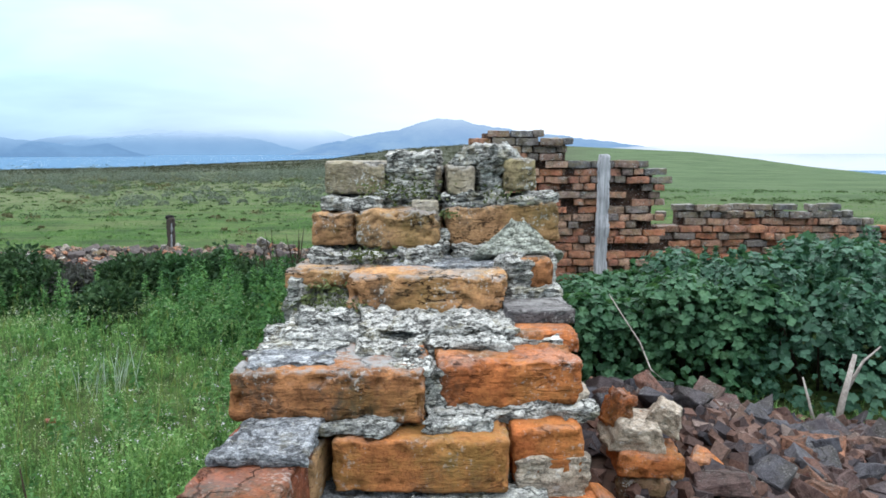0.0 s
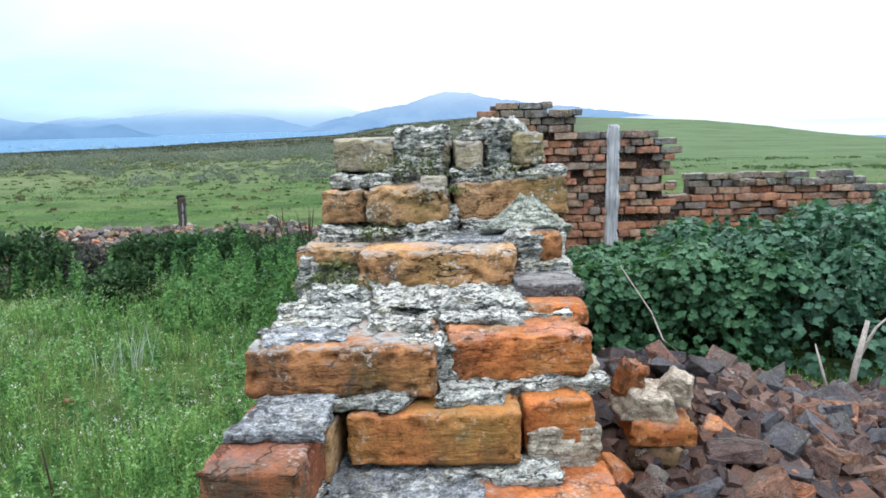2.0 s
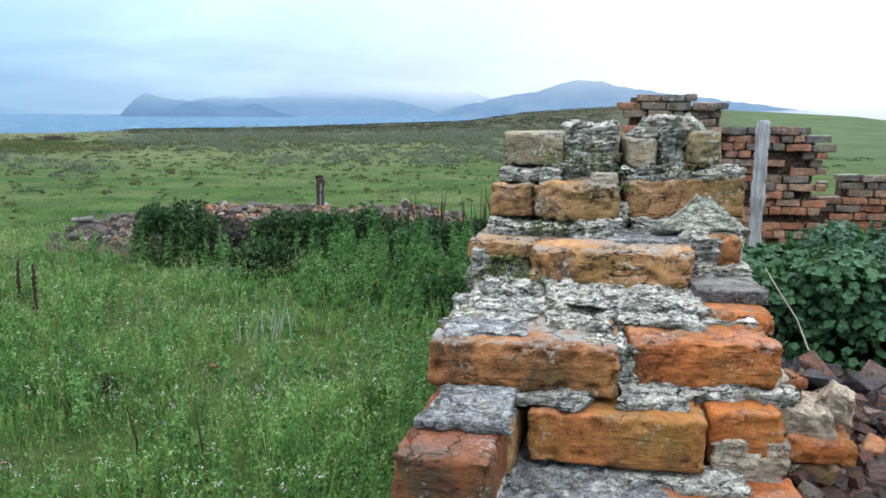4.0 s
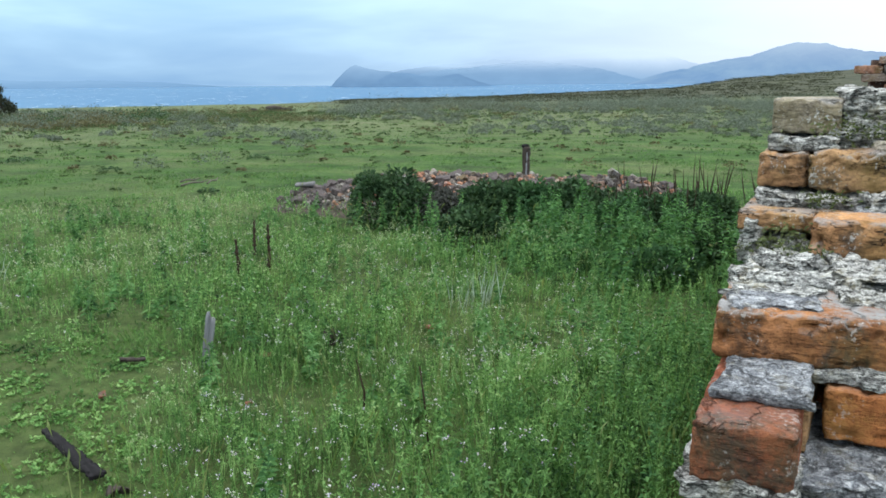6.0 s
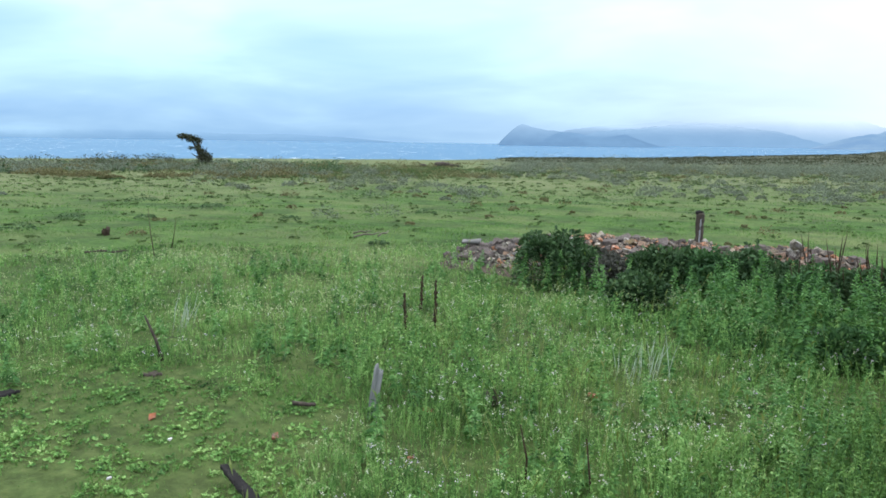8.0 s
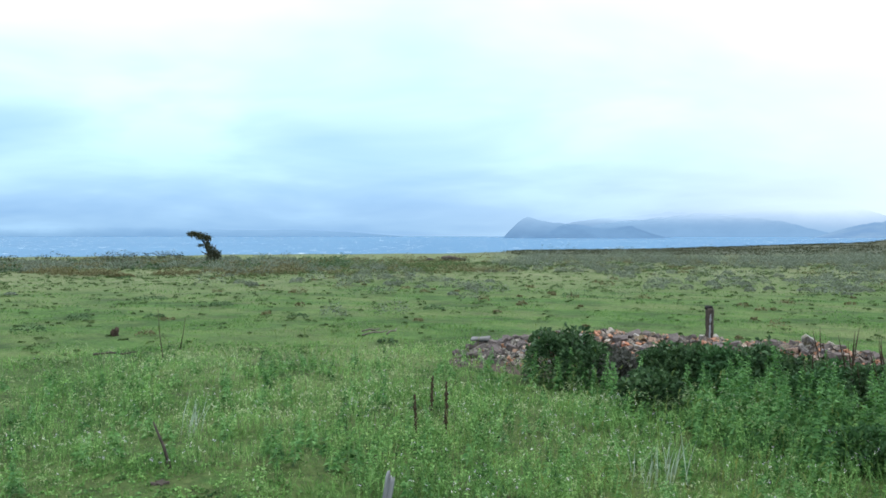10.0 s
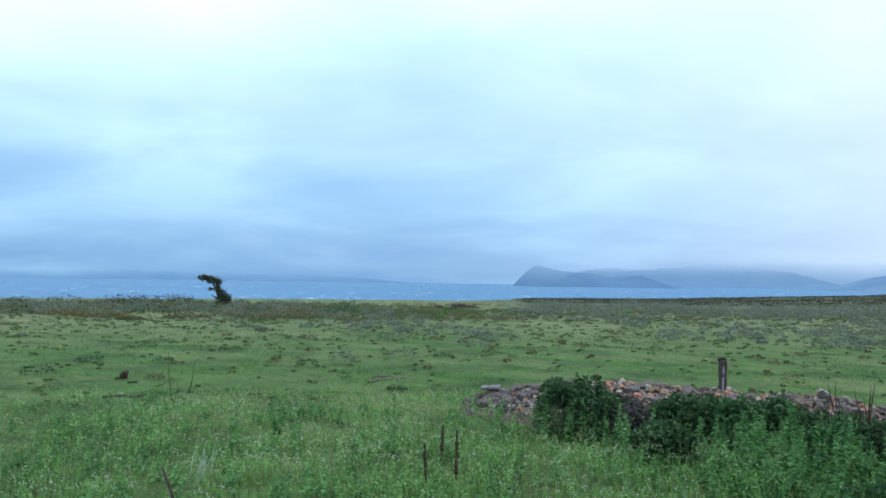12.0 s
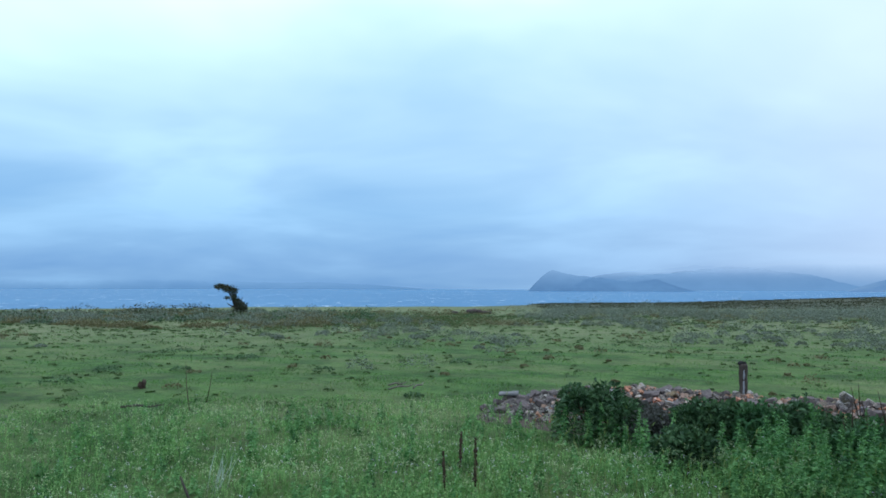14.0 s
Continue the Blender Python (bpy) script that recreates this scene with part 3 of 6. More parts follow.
def water_material():
    m, nt, b = material("sea_water", 0.25, 0.12)
    v = coords(nt)
    wave = noise_tex(nt, v, 0.12, 8.0, 0.65)
    broad = noise_tex(nt, v, 0.004, 5.0, 0.6)
    caps = ramp(nt, noise_tex(nt, v, 0.06, 10.0, 0.75), [(0.61, (0, 0, 0)), (0.63, (1, 1, 1))])
    col = ramp(nt, broad, [(0.3, (0.028, 0.098, 0.19)), (0.7, (0.042, 0.125, 0.222))])
    nt.links.new(mixed(nt, caps, col, (0.7, 0.74, 0.76)), b.inputs["Base Color"])
    nt.links.new(maths(nt, "MULTIPLY_ADD", caps, 0.3, 0.6), b.inputs["Roughness"])
    bump(nt, b, wave, 0.6, 1.2)
    return m


def build_sea():
    bm = bmesh.new()
    rs = (200, 420, 800, 1500, 2500, 4500)
    azs = [radians(a) for a in range(-180, 180, 5)]
    rows = [[bm.verts.new((-math.sin(a) * r, math.cos(a) * r, -12.0)) for a in azs] for r in rs]
    for j in range(len(rs) - 1):
        for i in range(len(azs)):
            k = (i + 1) % len(azs)
            bm.faces.new((rows[j][i], rows[j][k], rows[j + 1][k], rows[j + 1][i]))
    tagged(part("water", bm, water_material()), "grey-blue wind-ruffled sea with small whitecaps", "sea", kind="structure")


build_sea()


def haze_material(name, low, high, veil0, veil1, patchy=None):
    """Distant land: haze painted as a bluish glow, thinning into low cloud with height."""
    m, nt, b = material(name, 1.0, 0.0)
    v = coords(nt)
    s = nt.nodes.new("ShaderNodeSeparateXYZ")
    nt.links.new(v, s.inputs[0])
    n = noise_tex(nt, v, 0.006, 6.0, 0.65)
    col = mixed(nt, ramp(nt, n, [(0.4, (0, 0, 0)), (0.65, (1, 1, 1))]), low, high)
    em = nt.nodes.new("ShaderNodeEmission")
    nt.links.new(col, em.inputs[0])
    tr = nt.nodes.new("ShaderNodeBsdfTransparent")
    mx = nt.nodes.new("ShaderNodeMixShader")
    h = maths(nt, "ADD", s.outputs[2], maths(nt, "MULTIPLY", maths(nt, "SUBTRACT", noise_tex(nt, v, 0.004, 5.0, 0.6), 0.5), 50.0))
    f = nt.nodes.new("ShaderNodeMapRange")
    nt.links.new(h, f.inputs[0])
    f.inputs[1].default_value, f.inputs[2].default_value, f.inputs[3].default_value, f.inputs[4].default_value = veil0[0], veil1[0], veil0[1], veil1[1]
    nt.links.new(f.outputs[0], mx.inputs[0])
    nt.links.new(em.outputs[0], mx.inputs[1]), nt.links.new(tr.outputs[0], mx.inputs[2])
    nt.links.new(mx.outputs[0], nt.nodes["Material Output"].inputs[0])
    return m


def mountain(label, dist, outline, mat, depth=250, seed=0.0):
    """A ridge round part of the horizon: outline is azimuth, elevation in degrees."""
    a = np.array(outline, float)
    azs = np.arange(a[0, 0], a[-1, 0] + 1e-6, 0.12)
    bm = bmesh.new()
    rows = []
    for az in azs:
        e = float(np.interp(az, a[:, 0], a[:, 1]))
        rough = 0.09 * noise.fractal(Vector((az * 1.3, seed, 0.5)), 1.0, 2.0, 4) * min(1, max(e, 0) * 1.5)
        top = EYE_Z + dist * math.tan(radians(e + rough))
        ring = []
        for k, (dr, f) in enumerate(((0, 0.0), (0.25, 0.38), (0.55, 0.72), (1.0, 1.0), (1.6, 0.4), (2.0, 0.0))):
            r = dist - depth + dr * depth
            w = 1 + 0.12 * noise.noise(Vector((az * 2.1, k * 1.7, seed))) * (0 < f < 1)
            ring.append(bm.verts.new((-math.sin(radians(az)) * r, math.cos(radians(az)) * r, -14 + (max(top, -12) + 14) * f * w)))
        rows.append(ring)
    for p, q in zip(rows, rows[1:]):
        for k in range(5):
            bm.faces.new((q[k], p[k], p[k + 1], q[k + 1]))
    ob = part("backdrop", bm, mat)
    tagged(ob, label, "mountain", kind="structure")
    ob.visible_shadow = False


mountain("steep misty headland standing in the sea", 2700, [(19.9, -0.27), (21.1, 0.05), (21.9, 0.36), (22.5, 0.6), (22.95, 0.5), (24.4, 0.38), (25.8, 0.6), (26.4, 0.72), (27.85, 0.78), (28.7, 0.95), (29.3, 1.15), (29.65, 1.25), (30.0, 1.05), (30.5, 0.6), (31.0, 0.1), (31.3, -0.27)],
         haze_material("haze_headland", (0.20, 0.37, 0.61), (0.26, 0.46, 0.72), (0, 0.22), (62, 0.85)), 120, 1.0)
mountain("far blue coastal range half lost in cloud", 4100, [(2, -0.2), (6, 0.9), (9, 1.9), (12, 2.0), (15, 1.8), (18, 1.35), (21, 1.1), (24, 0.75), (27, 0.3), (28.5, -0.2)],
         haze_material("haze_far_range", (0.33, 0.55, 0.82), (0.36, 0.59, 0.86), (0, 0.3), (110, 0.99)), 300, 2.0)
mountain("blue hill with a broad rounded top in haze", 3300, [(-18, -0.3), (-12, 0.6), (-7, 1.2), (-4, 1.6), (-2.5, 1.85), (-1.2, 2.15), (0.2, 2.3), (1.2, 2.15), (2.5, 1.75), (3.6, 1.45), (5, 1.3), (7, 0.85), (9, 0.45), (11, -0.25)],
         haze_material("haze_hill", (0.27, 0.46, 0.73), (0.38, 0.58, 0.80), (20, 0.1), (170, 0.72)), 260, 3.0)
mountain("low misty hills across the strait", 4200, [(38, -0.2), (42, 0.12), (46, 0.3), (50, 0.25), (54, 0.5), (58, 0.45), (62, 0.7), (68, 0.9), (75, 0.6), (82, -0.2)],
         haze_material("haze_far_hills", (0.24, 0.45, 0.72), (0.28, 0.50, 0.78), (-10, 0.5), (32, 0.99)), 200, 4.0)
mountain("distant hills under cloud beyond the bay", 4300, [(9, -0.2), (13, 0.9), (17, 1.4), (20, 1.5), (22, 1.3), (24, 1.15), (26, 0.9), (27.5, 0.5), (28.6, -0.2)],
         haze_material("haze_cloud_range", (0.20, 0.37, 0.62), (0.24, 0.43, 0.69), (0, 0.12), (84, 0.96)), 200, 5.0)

# Added strip glowing in sky colour: stands for haze and hides the sea.
mountain("sky-white glowing haze strip added to hide the bay", 700, [(-75, -0.2), (-60, 0.5), (-45, 0.7), (-32, 0.7), (-24, 0.6), (-17, 0.5), (-12, 0.3), (-8, -0.2)],
         haze_material("haze_sea_cover", (1.02, 1.12, 1.2), (1.06, 1.15, 1.22), (-6, 0.0), (9, 0.97)), 60, 6.0)

# ---- the near ruined wall ----
near_wall = new("wall_1")
tagged(near_wall, "broken old brick wall end stepping up with crusted mortar", "ruined wall", kind="structure")


def wall_piece(name, mat, x0, x1, front, top, depth, h, yaw=0.0, seed=0, label="", rad=0.0065, amp=0.0022, roll=0.0, nod=0.0, jag=0.014, rough=0.006, peak=0.0, ridge=0.0012, chip=0.02):
    if name == "mortar":
        bm = crust(x1 - x0, depth, h, seed, 0.0046, jag, rough, peak)
    else:
        bm = worn_brick(x1 - x0, depth, h, seed, 0.005, rad * 0.62, amp * 0.8, ridge, chip)
    return part(name, bm, mat, near_wall, label, pose((x0 + x1) / 2, front, top, nod, roll, yaw))


# course tops: 1.631, 1.540, 1.457, 1.388, 1.318, 1.238
# top course
wall_piece("brick", GREYB, -0.228, -0.114, 1.530, 1.632, 0.23, 0.062, -3, 1, amp=0.003)
wall_piece("brick", GREYB, -0.106, -0.012, 1.552, 1.622, 0.23, 0.062, -3, 2)
wall_piece("mortar", MORTAR, -0.110, -0.014, 1.540, 1.648, 0.22, 0.078, -3, 3, jag=0.018, rough=0.007)
wall_piece("brick", GREYB, 0.004, 0.056, 1.512, 1.624, 0.22, 0.056, 2, 4, amp=0.003)
wall_piece("mortar", MORTAR, 0.016, 0.145, 1.540, 1.660, 0.2, 0.036, 0, 5, jag=0.024, rough=0.007, peak=0.3)
wall_piece("mortar", MORTAR_DARK, 0.058, 0.110, 1.524, 1.640, 0.16, 0.075, 0, 55, jag=0.012, rough=0.008)
wall_piece("brick", YELLOWB, 0.110, 0.172, 1.522, 1.638, 0.22, 0.062, 4, 6, "brick end yellow with lichen", rad=0.014, amp=0.006, chip=0.03)
wall_piece("mortar", MORTAR_DARK, -0.006, 0.100, 1.500, 1.570, 0.2, 0.036, 0, 7, jag=0.016, rough=0.010)
# bed under the top course
wall_piece("mortar", MORTAR, -0.232, -0.120, 1.488, 1.568, 0.2, 0.026, -3, 8, jag=0.012, rough=0.006)
wall_piece("mortar", MORTAR_DARK, -0.128, -0.012, 1.525, 1.575, 0.2, 0.04, -3, 9, jag=0.016, rough=0.008)
wall_piece("brick", GREYB, -0.060, -0.012, 1.475, 1.562, 0.1, 0.024, 6, 56, "grey chip of brick on the mortar", rad=0.005)
wall_piece("mortar", MORTAR, 0.100, 0.204, 1.486, 1.568, 0.16, 0.016, 0, 10, jag=0.018, rough=0.005, roll=-4)
# second course
wall_piece("brick", OCHRE, -0.244, -0.160, 1.462, 1.541, 0.2, 0.062, -4, 11, rad=0.012, amp=0.005, ridge=0.0045)
wall_piece("brick", OCHRE, -0.164, -0.013, 1.436, 1.545, 0.2, 0.068, -5, 12, rad=0.016, amp=0.006, ridge=0.0055, chip=0.03)
wall_piece("brick", OCHRE, 0.002, 0.207, 1.478, 1.552, 0.22, 0.072, 3, 13, amp=0.004, ridge=0.0045, roll=-3.5)
wall_piece("mortar", MORTAR_GREEN, 0.046, 0.205, 1.400, 1.532, 0.10, 0.060, 2, 14, "grey lump of fallen mortar", jag=0.008, rough=0.004, peak=0.86, nod=-24)
wall_piece("mortar", MORTAR_DARK, -0.020, 0.006, 1.475, 1.505, 0.14, 0.05, 0, 15)
# bed under the second course
wall_piece("mortar", MORTAR, -0.240, -0.03, 1.385, 1.476, 0.26, 0.022, -5, 16, jag=0.022, rough=0.008)
wall_piece("mortar", MORTAR, -0.075, 0.0, 1.36, 1.486, 0.15, 0.034, 4, 61, jag=0.018, rough=0.009)
wall_piece("mortar", MORTAR_SLAB, -0.09, 0.11, 1.335, 1.4625, 0.26, 0.02, -2, 17, "flat grey lime skin over the bricks", jag=0.012, rough=0.0022)
wall_piece("mortar", MORTAR, 0.098, 0.135, 1.30, 1.476, 0.2, 0.05, 0, 18, jag=0.014, rough=0.008)
wall_piece("mortar", MORTAR, 0.02, 0.12, 1.425, 1.482, 0.1, 0.024, 3, 62, jag=0.016, rough=0.006)
# third course
wall_piece("brick", OCHRE, -0.264, -0.150, 1.300, 1.458, 0.25, 0.030, -4, 19, rad=0.007, amp=0.004)
wall_piece("brick", OCHRE, -0.154, 0.094, 1.232, 1.459, 0.115, 0.069, -3, 20, rad=0.013, amp=0.005, ridge=0.006, chip=0.026, label="ochre brick with a split weathered face")
wall_piece("brick", OCHRE, -0.148, 0.094, 1.350, 1.456, 0.115, 0.066, -3, 21)
wall_piece("brick", LICHEN, 0.118, 0.178, 1.315, 1.474, 0.2, 0.048, 2, 22, rad=0.015, amp=0.006, chip=0.03)
wall_piece("mortar", MORTAR, 0.174, 0.186, 1.36, 1.480, 0.2, 0.075, 2, 63, jag=0.006, rough=0.004)
wall_piece("mortar", MORTAR, 0.098, 0.185, 1.27, 1.432, 0.2, 0.045, 0, 23, jag=0.012, rough=0.006)
wall_piece("mortar", MORTAR_DARK, -0.262, -0.165, 1.315, 1.432, 0.16, 0.05, -4, 24, jag=0.014, rough=0.009)
wall_piece("mortar", MORTAR, -0.258, -0.228, 1.275, 1.446, 0.16, 0.066, -6, 64, jag=0.010, rough=0.006)
wall_piece("mortar", MORTAR_DARK, -0.19, -0.145, 1.275, 1.415, 0.16, 0.04, -4, 57, jag=0.016, rough=0.008)
wall_piece("brick", SLATE, 0.090, 0.192, 1.165, 1.420, 0.13, 0.022, 3, 25, "flat dark slate-grey brick shard", rad=0.004)
wall_piece("brick", ORANGE, 0.095, 0.186, 1.10, 1.400, 0.2, 0.03, 3, 31, rad=0.006)
wall_piece("mortar", MORTAR, 0.086, 0.166, 1.075, 1.396, 0.06, 0.014, 0, 33, jag=0.012, rough=0.004)
# bed under the third course
bed = wall_piece("mortar", MORTAR, -0.128, 0.090, 1.095, 1.408, 0.2, 0.034, -1, 26, "thick white-grey crust of old mortar", jag=0.020, rough=0.008)
for v in bed.data.vertices:
    q = ((v.co.x + 0.045) / 0.026) ** 2 + ((v.co.z + 0.014) / 0.0065) ** 2
    if q < 1 and v.co.y < 0.03:
        v.co.y += 0.05 * (1 - q) ** 0.5
wall_piece("mortar", MORTAR, -0.118, -0.028, 1.015, 1.395, 0.18, 0.020, -1, 58, jag=0.022, rough=0.007)
wall_piece("mortar", MORTAR, -0.03, 0.085, 1.055, 1.3965, 0.12, 0.020, -1, 65, jag=0.016, rough=0.006)
wall_piece("mortar", MORTAR_DARK, -0.256, -0.11, 1.09, 1.398, 0.22, 0.022, -2, 27, jag=0.024, rough=0.006)
wall_piece("mortar", MORTAR_DARK, -0.215, -0.13, 1.15, 1.408, 0.16, 0.022, 8, 66, jag=0.024, rough=0.007)
wall_piece("mortar", MORTAR, -0.072, -0.016, 0.965, 1.3895, 0.14, 0.016, 6, 28, jag=0.018, rough=0.006)
# fourth course
wall_piece("brick", LICHEN, -0.263, -0.026, 0.940, 1.389, 0.22, 0.064, -2, 29, rad=0.013, amp=0.004, ridge=0.002, chip=0.03, label="orange-brown brick with grey lichen on top")
wall_piece("brick", ORANGE, -0.010, 0.176, 0.990, 1.389, 0.115, 0.062, 4, 30, rad=0.013, amp=0.004, ridge=0.003)
wall_piece("brick", ORANGE, -0.010, 0.18, 1.108, 1.386, 0.115, 0.062, 3, 68)
wall_piece("mortar", MORTAR_DARK, -0.030, -0.006, 0.985, 1.378, 0.16, 0.07, 0, 32, jag=0.010, rough=0.007)
wall_piece("mortar", MORTAR_DARK, -0.258, -0.14, 1.02, 1.3925, 0.1, 0.008, -2, 59, "grey lichen skin on the brick", jag=0.03, rough=0.002)
wall_piece("mortar", MORTAR_PALE, 0.168, 0.186, 1.0, 1.350, 0.2, 0.045, 4, 67, "pale mortar at the wall's corner", jag=0.008, rough=0.004)
wall_piece("mortar", MORTAR_SLAB, -0.250, -0.150, 0.962, 1.3925, 0.1, 0.008, -2, 69, "thin grey-blue lichen skin on the brick", jag=0.026, rough=0.0015)
# bed under the fourth course
slab = wall_piece("mortar", MORTAR_SLAB, -0.252, -0.148, 0.820, 1.333, 0.2, 0.013, -2, 35, "dark grey lichen-covered mortar slab", jag=0.014, rough=0.0035)
wall_piece("mortar", MORTAR_DARK, -0.18, -0.075, 0.905, 1.3315, 0.12, 0.010, -14, 36, jag=0.020, rough=0.005)
wall_piece("mortar", MORTAR_DARK, -0.028, 0.062, 0.925, 1.332, 0.14, 0.016, 2, 37, jag=0.016, rough=0.006)
wall_piece("mortar", MORTAR, -0.02, 0.184, 0.968, 1.333, 0.12, 0.018, 4, 38, jag=0.012, rough=0.006)
# fifth course
wall_piece("brick", REDB, -0.264, -0.160, 0.745, 1.320, 0.23, 0.066, -3, 39, rad=0.008, amp=0.004, ridge=0.0016, label="red brick header standing out of the wall end")
wall_piece("brick", OCHRE, -0.165, -0.149, 0.87, 1.310, 0.2, 0.062, -5, 40, rad=0.004)
wall_piece("brick", STAINED, -0.132, 0.074, 0.898, 1.319, 0.115, 0.064, -1, 41, rad=0.010, amp=0.003, ridge=0.001, label="long orange brick with an olive-stained face")
wall_piece("brick", ORANGE, 0.080, 0.166, 0.930, 1.322, 0.22, 0.068, 3, 42, rad=0.012, amp=0.004)
wall_piece("mortar", MORTAR_PALE, 0.084, 0.170, 0.924, 1.288, 0.03, 0.05, 3, 43, "smear of pale mortar over the brick face", jag=0.006, rough=0.0045)
wall_piece("brick", ORANGE, -0.14, 0.07, 1.03, 1.316, 0.115, 0.066, 0, 44)
# bed and sixth course
wall_piece("mortar", MORTAR_SLAB, -0.155, 0.02, 0.800, 1.248, 0.22, 0.03, 0, 45, jag=0.018, rough=0.005)
wall_piece("mortar", MORTAR_DARK, -0.04, 0.12, 0.875, 1.2515, 0.2, 0.014, 0, 46, jag=0.018, rough=0.005)
wall_piece("mortar", MORTAR, -0.275, -0.16, 0.735, 1.260, 0.22, 0.022, -3, 47, jag=0.014, rough=0.006)
wall_piece("brick", ORANGE, -0.025, 0.186, 0.835, 1.240, 0.115, 0.066, 2, 48, rad=0.010, amp=0.004)
wall_piece("brick", REDB, -0.26, -0.05, 0.79, 1.230, 0.115, 0.066, -2, 49, rad=0.008)


def broken_block(l, w, h, seed, cuts=3):
    """A sharp-edged fragment: a block with corners and ends broken off. Centred."""
    r = random.Random(seed)
    bm = bmesh.new()
    bmesh.ops.create_cube(bm, size=1.0, matrix=Matrix.Diagonal((l, w, h, 1)))
    for _ in range(cuts):
        d = Vector((r.choice((-1, 1)) * r.uniform(0.3, 1) / l, r.uniform(-1, 1) / w, r.uniform(-1, 1) / h)).normalized()
        reach = sum(abs(a) * b / 2 for a, b in zip(d, (l, w, h)))
        res = bmesh.ops.bisect_plane(bm, geom=bm.verts[:] + bm.edges[:] + bm.faces[:], plane_co=d * reach * r.uniform(0.45, 0.8), plane_no=d, clear_outer=True)
        bmesh.ops.holes_fill(bm, edges=[e for e in res["geom_cut"] if isinstance(e, bmesh.types.BMEdge)])
    bmesh.ops.bevel(bm, geom=bm.edges[:], offset=min(l, w, h) * 0.05, segments=1, affect="EDGES")
    for v in bm.verts:
        v.co += noise.noise_vector(v.co * 30 + Vector((seed, seed * 2.0, 0))) * h * 0.06
    return bm


def brick_data(name, l, w, h, seed, rad=0.006, cell=0.06, amp=0.003):
    bm = rough_block(l, w, h, seed, cell, rad, amp, 18.0, 0.0)
    me = bpy.data.meshes.new(name)
    bm.to_mesh(me)
    bm.free()
    return me


STRETCH = [brick_data("brick", 0.226, 0.11, 0.067, 60 + i, 0.008, 0.03, 0.007) for i in range(6)]
HEADER = [brick_data("brick", 0.105, 0.11, 0.067, 70 + i, 0.008, 0.026, 0.007) for i in range(6)]


def with_material(datas, mat):
    out = []
    for d in datas:
        c = d.copy()
        c.materials.append(mat)
        out.append(c)
    return out


NEAR_S, NEAR_H = with_material(STRETCH, ORANGE), with_material(HEADER, ORANGE)
FAR_S, FAR_H = with_material(STRETCH, FARB), with_material(HEADER, FARB)
TOP_S, TOP_H = with_material(STRETCH, TOPB), with_material(HEADER, TOPB)
rng = random.Random(4)


def joined_bricks(name, places, mat, parent, label):
    """Many plain worn bricks as one mesh: each place is a matrix and a (l, w, h)."""
    vs, fs, base = [], [], 0
    src = {k: brick_data("tmp", k, 0.11, 0.064, 90 + i) for i, k in enumerate((0.228, 0.106))}
    for m, k in places:
        me = src[k]
        co = np.empty(len(me.vertices) * 3, np.float32)
        me.vertices.foreach_get("co", co)
        mm = np.array(m)
        vs.append(co.reshape(-1, 3) @ mm[:3, :3].T + mm[:3, 3])
        f = np.empty(len(me.loops), np.int32)
        me.loops.foreach_get("vertex_index", f)
        fs.append(f.reshape(-1, 4) + base)
        base += len(me.vertices)
    for me in src.values():
        bpy.data.meshes.remove(me)
    ob = part(name, array_mesh(name, np.concatenate(vs), np.concatenate(fs), mat, True), None, parent, label)
    ob["kind"] = "stuff"
    return ob


# lower courses of the wall end, and the length that runs back to the cross wall
WALL_TURN = -3.0


def wall_frame(u, v):
    """A place on the wall: u across it, v along it from the end."""
    a = radians(WALL_TURN)
    return -0.045 + u * math.cos(a) - v * math.sin(a), 0.76 + u * math.sin(a) + v * math.cos(a)


def course_pose(u, v, z, turn):
    x, y = wall_frame(u, v)
    return pose(x, y, z, rng.uniform(-1, 1), rng.uniform(-1, 1), WALL_TURN + turn + rng.uniform(-1.5, 1.5))


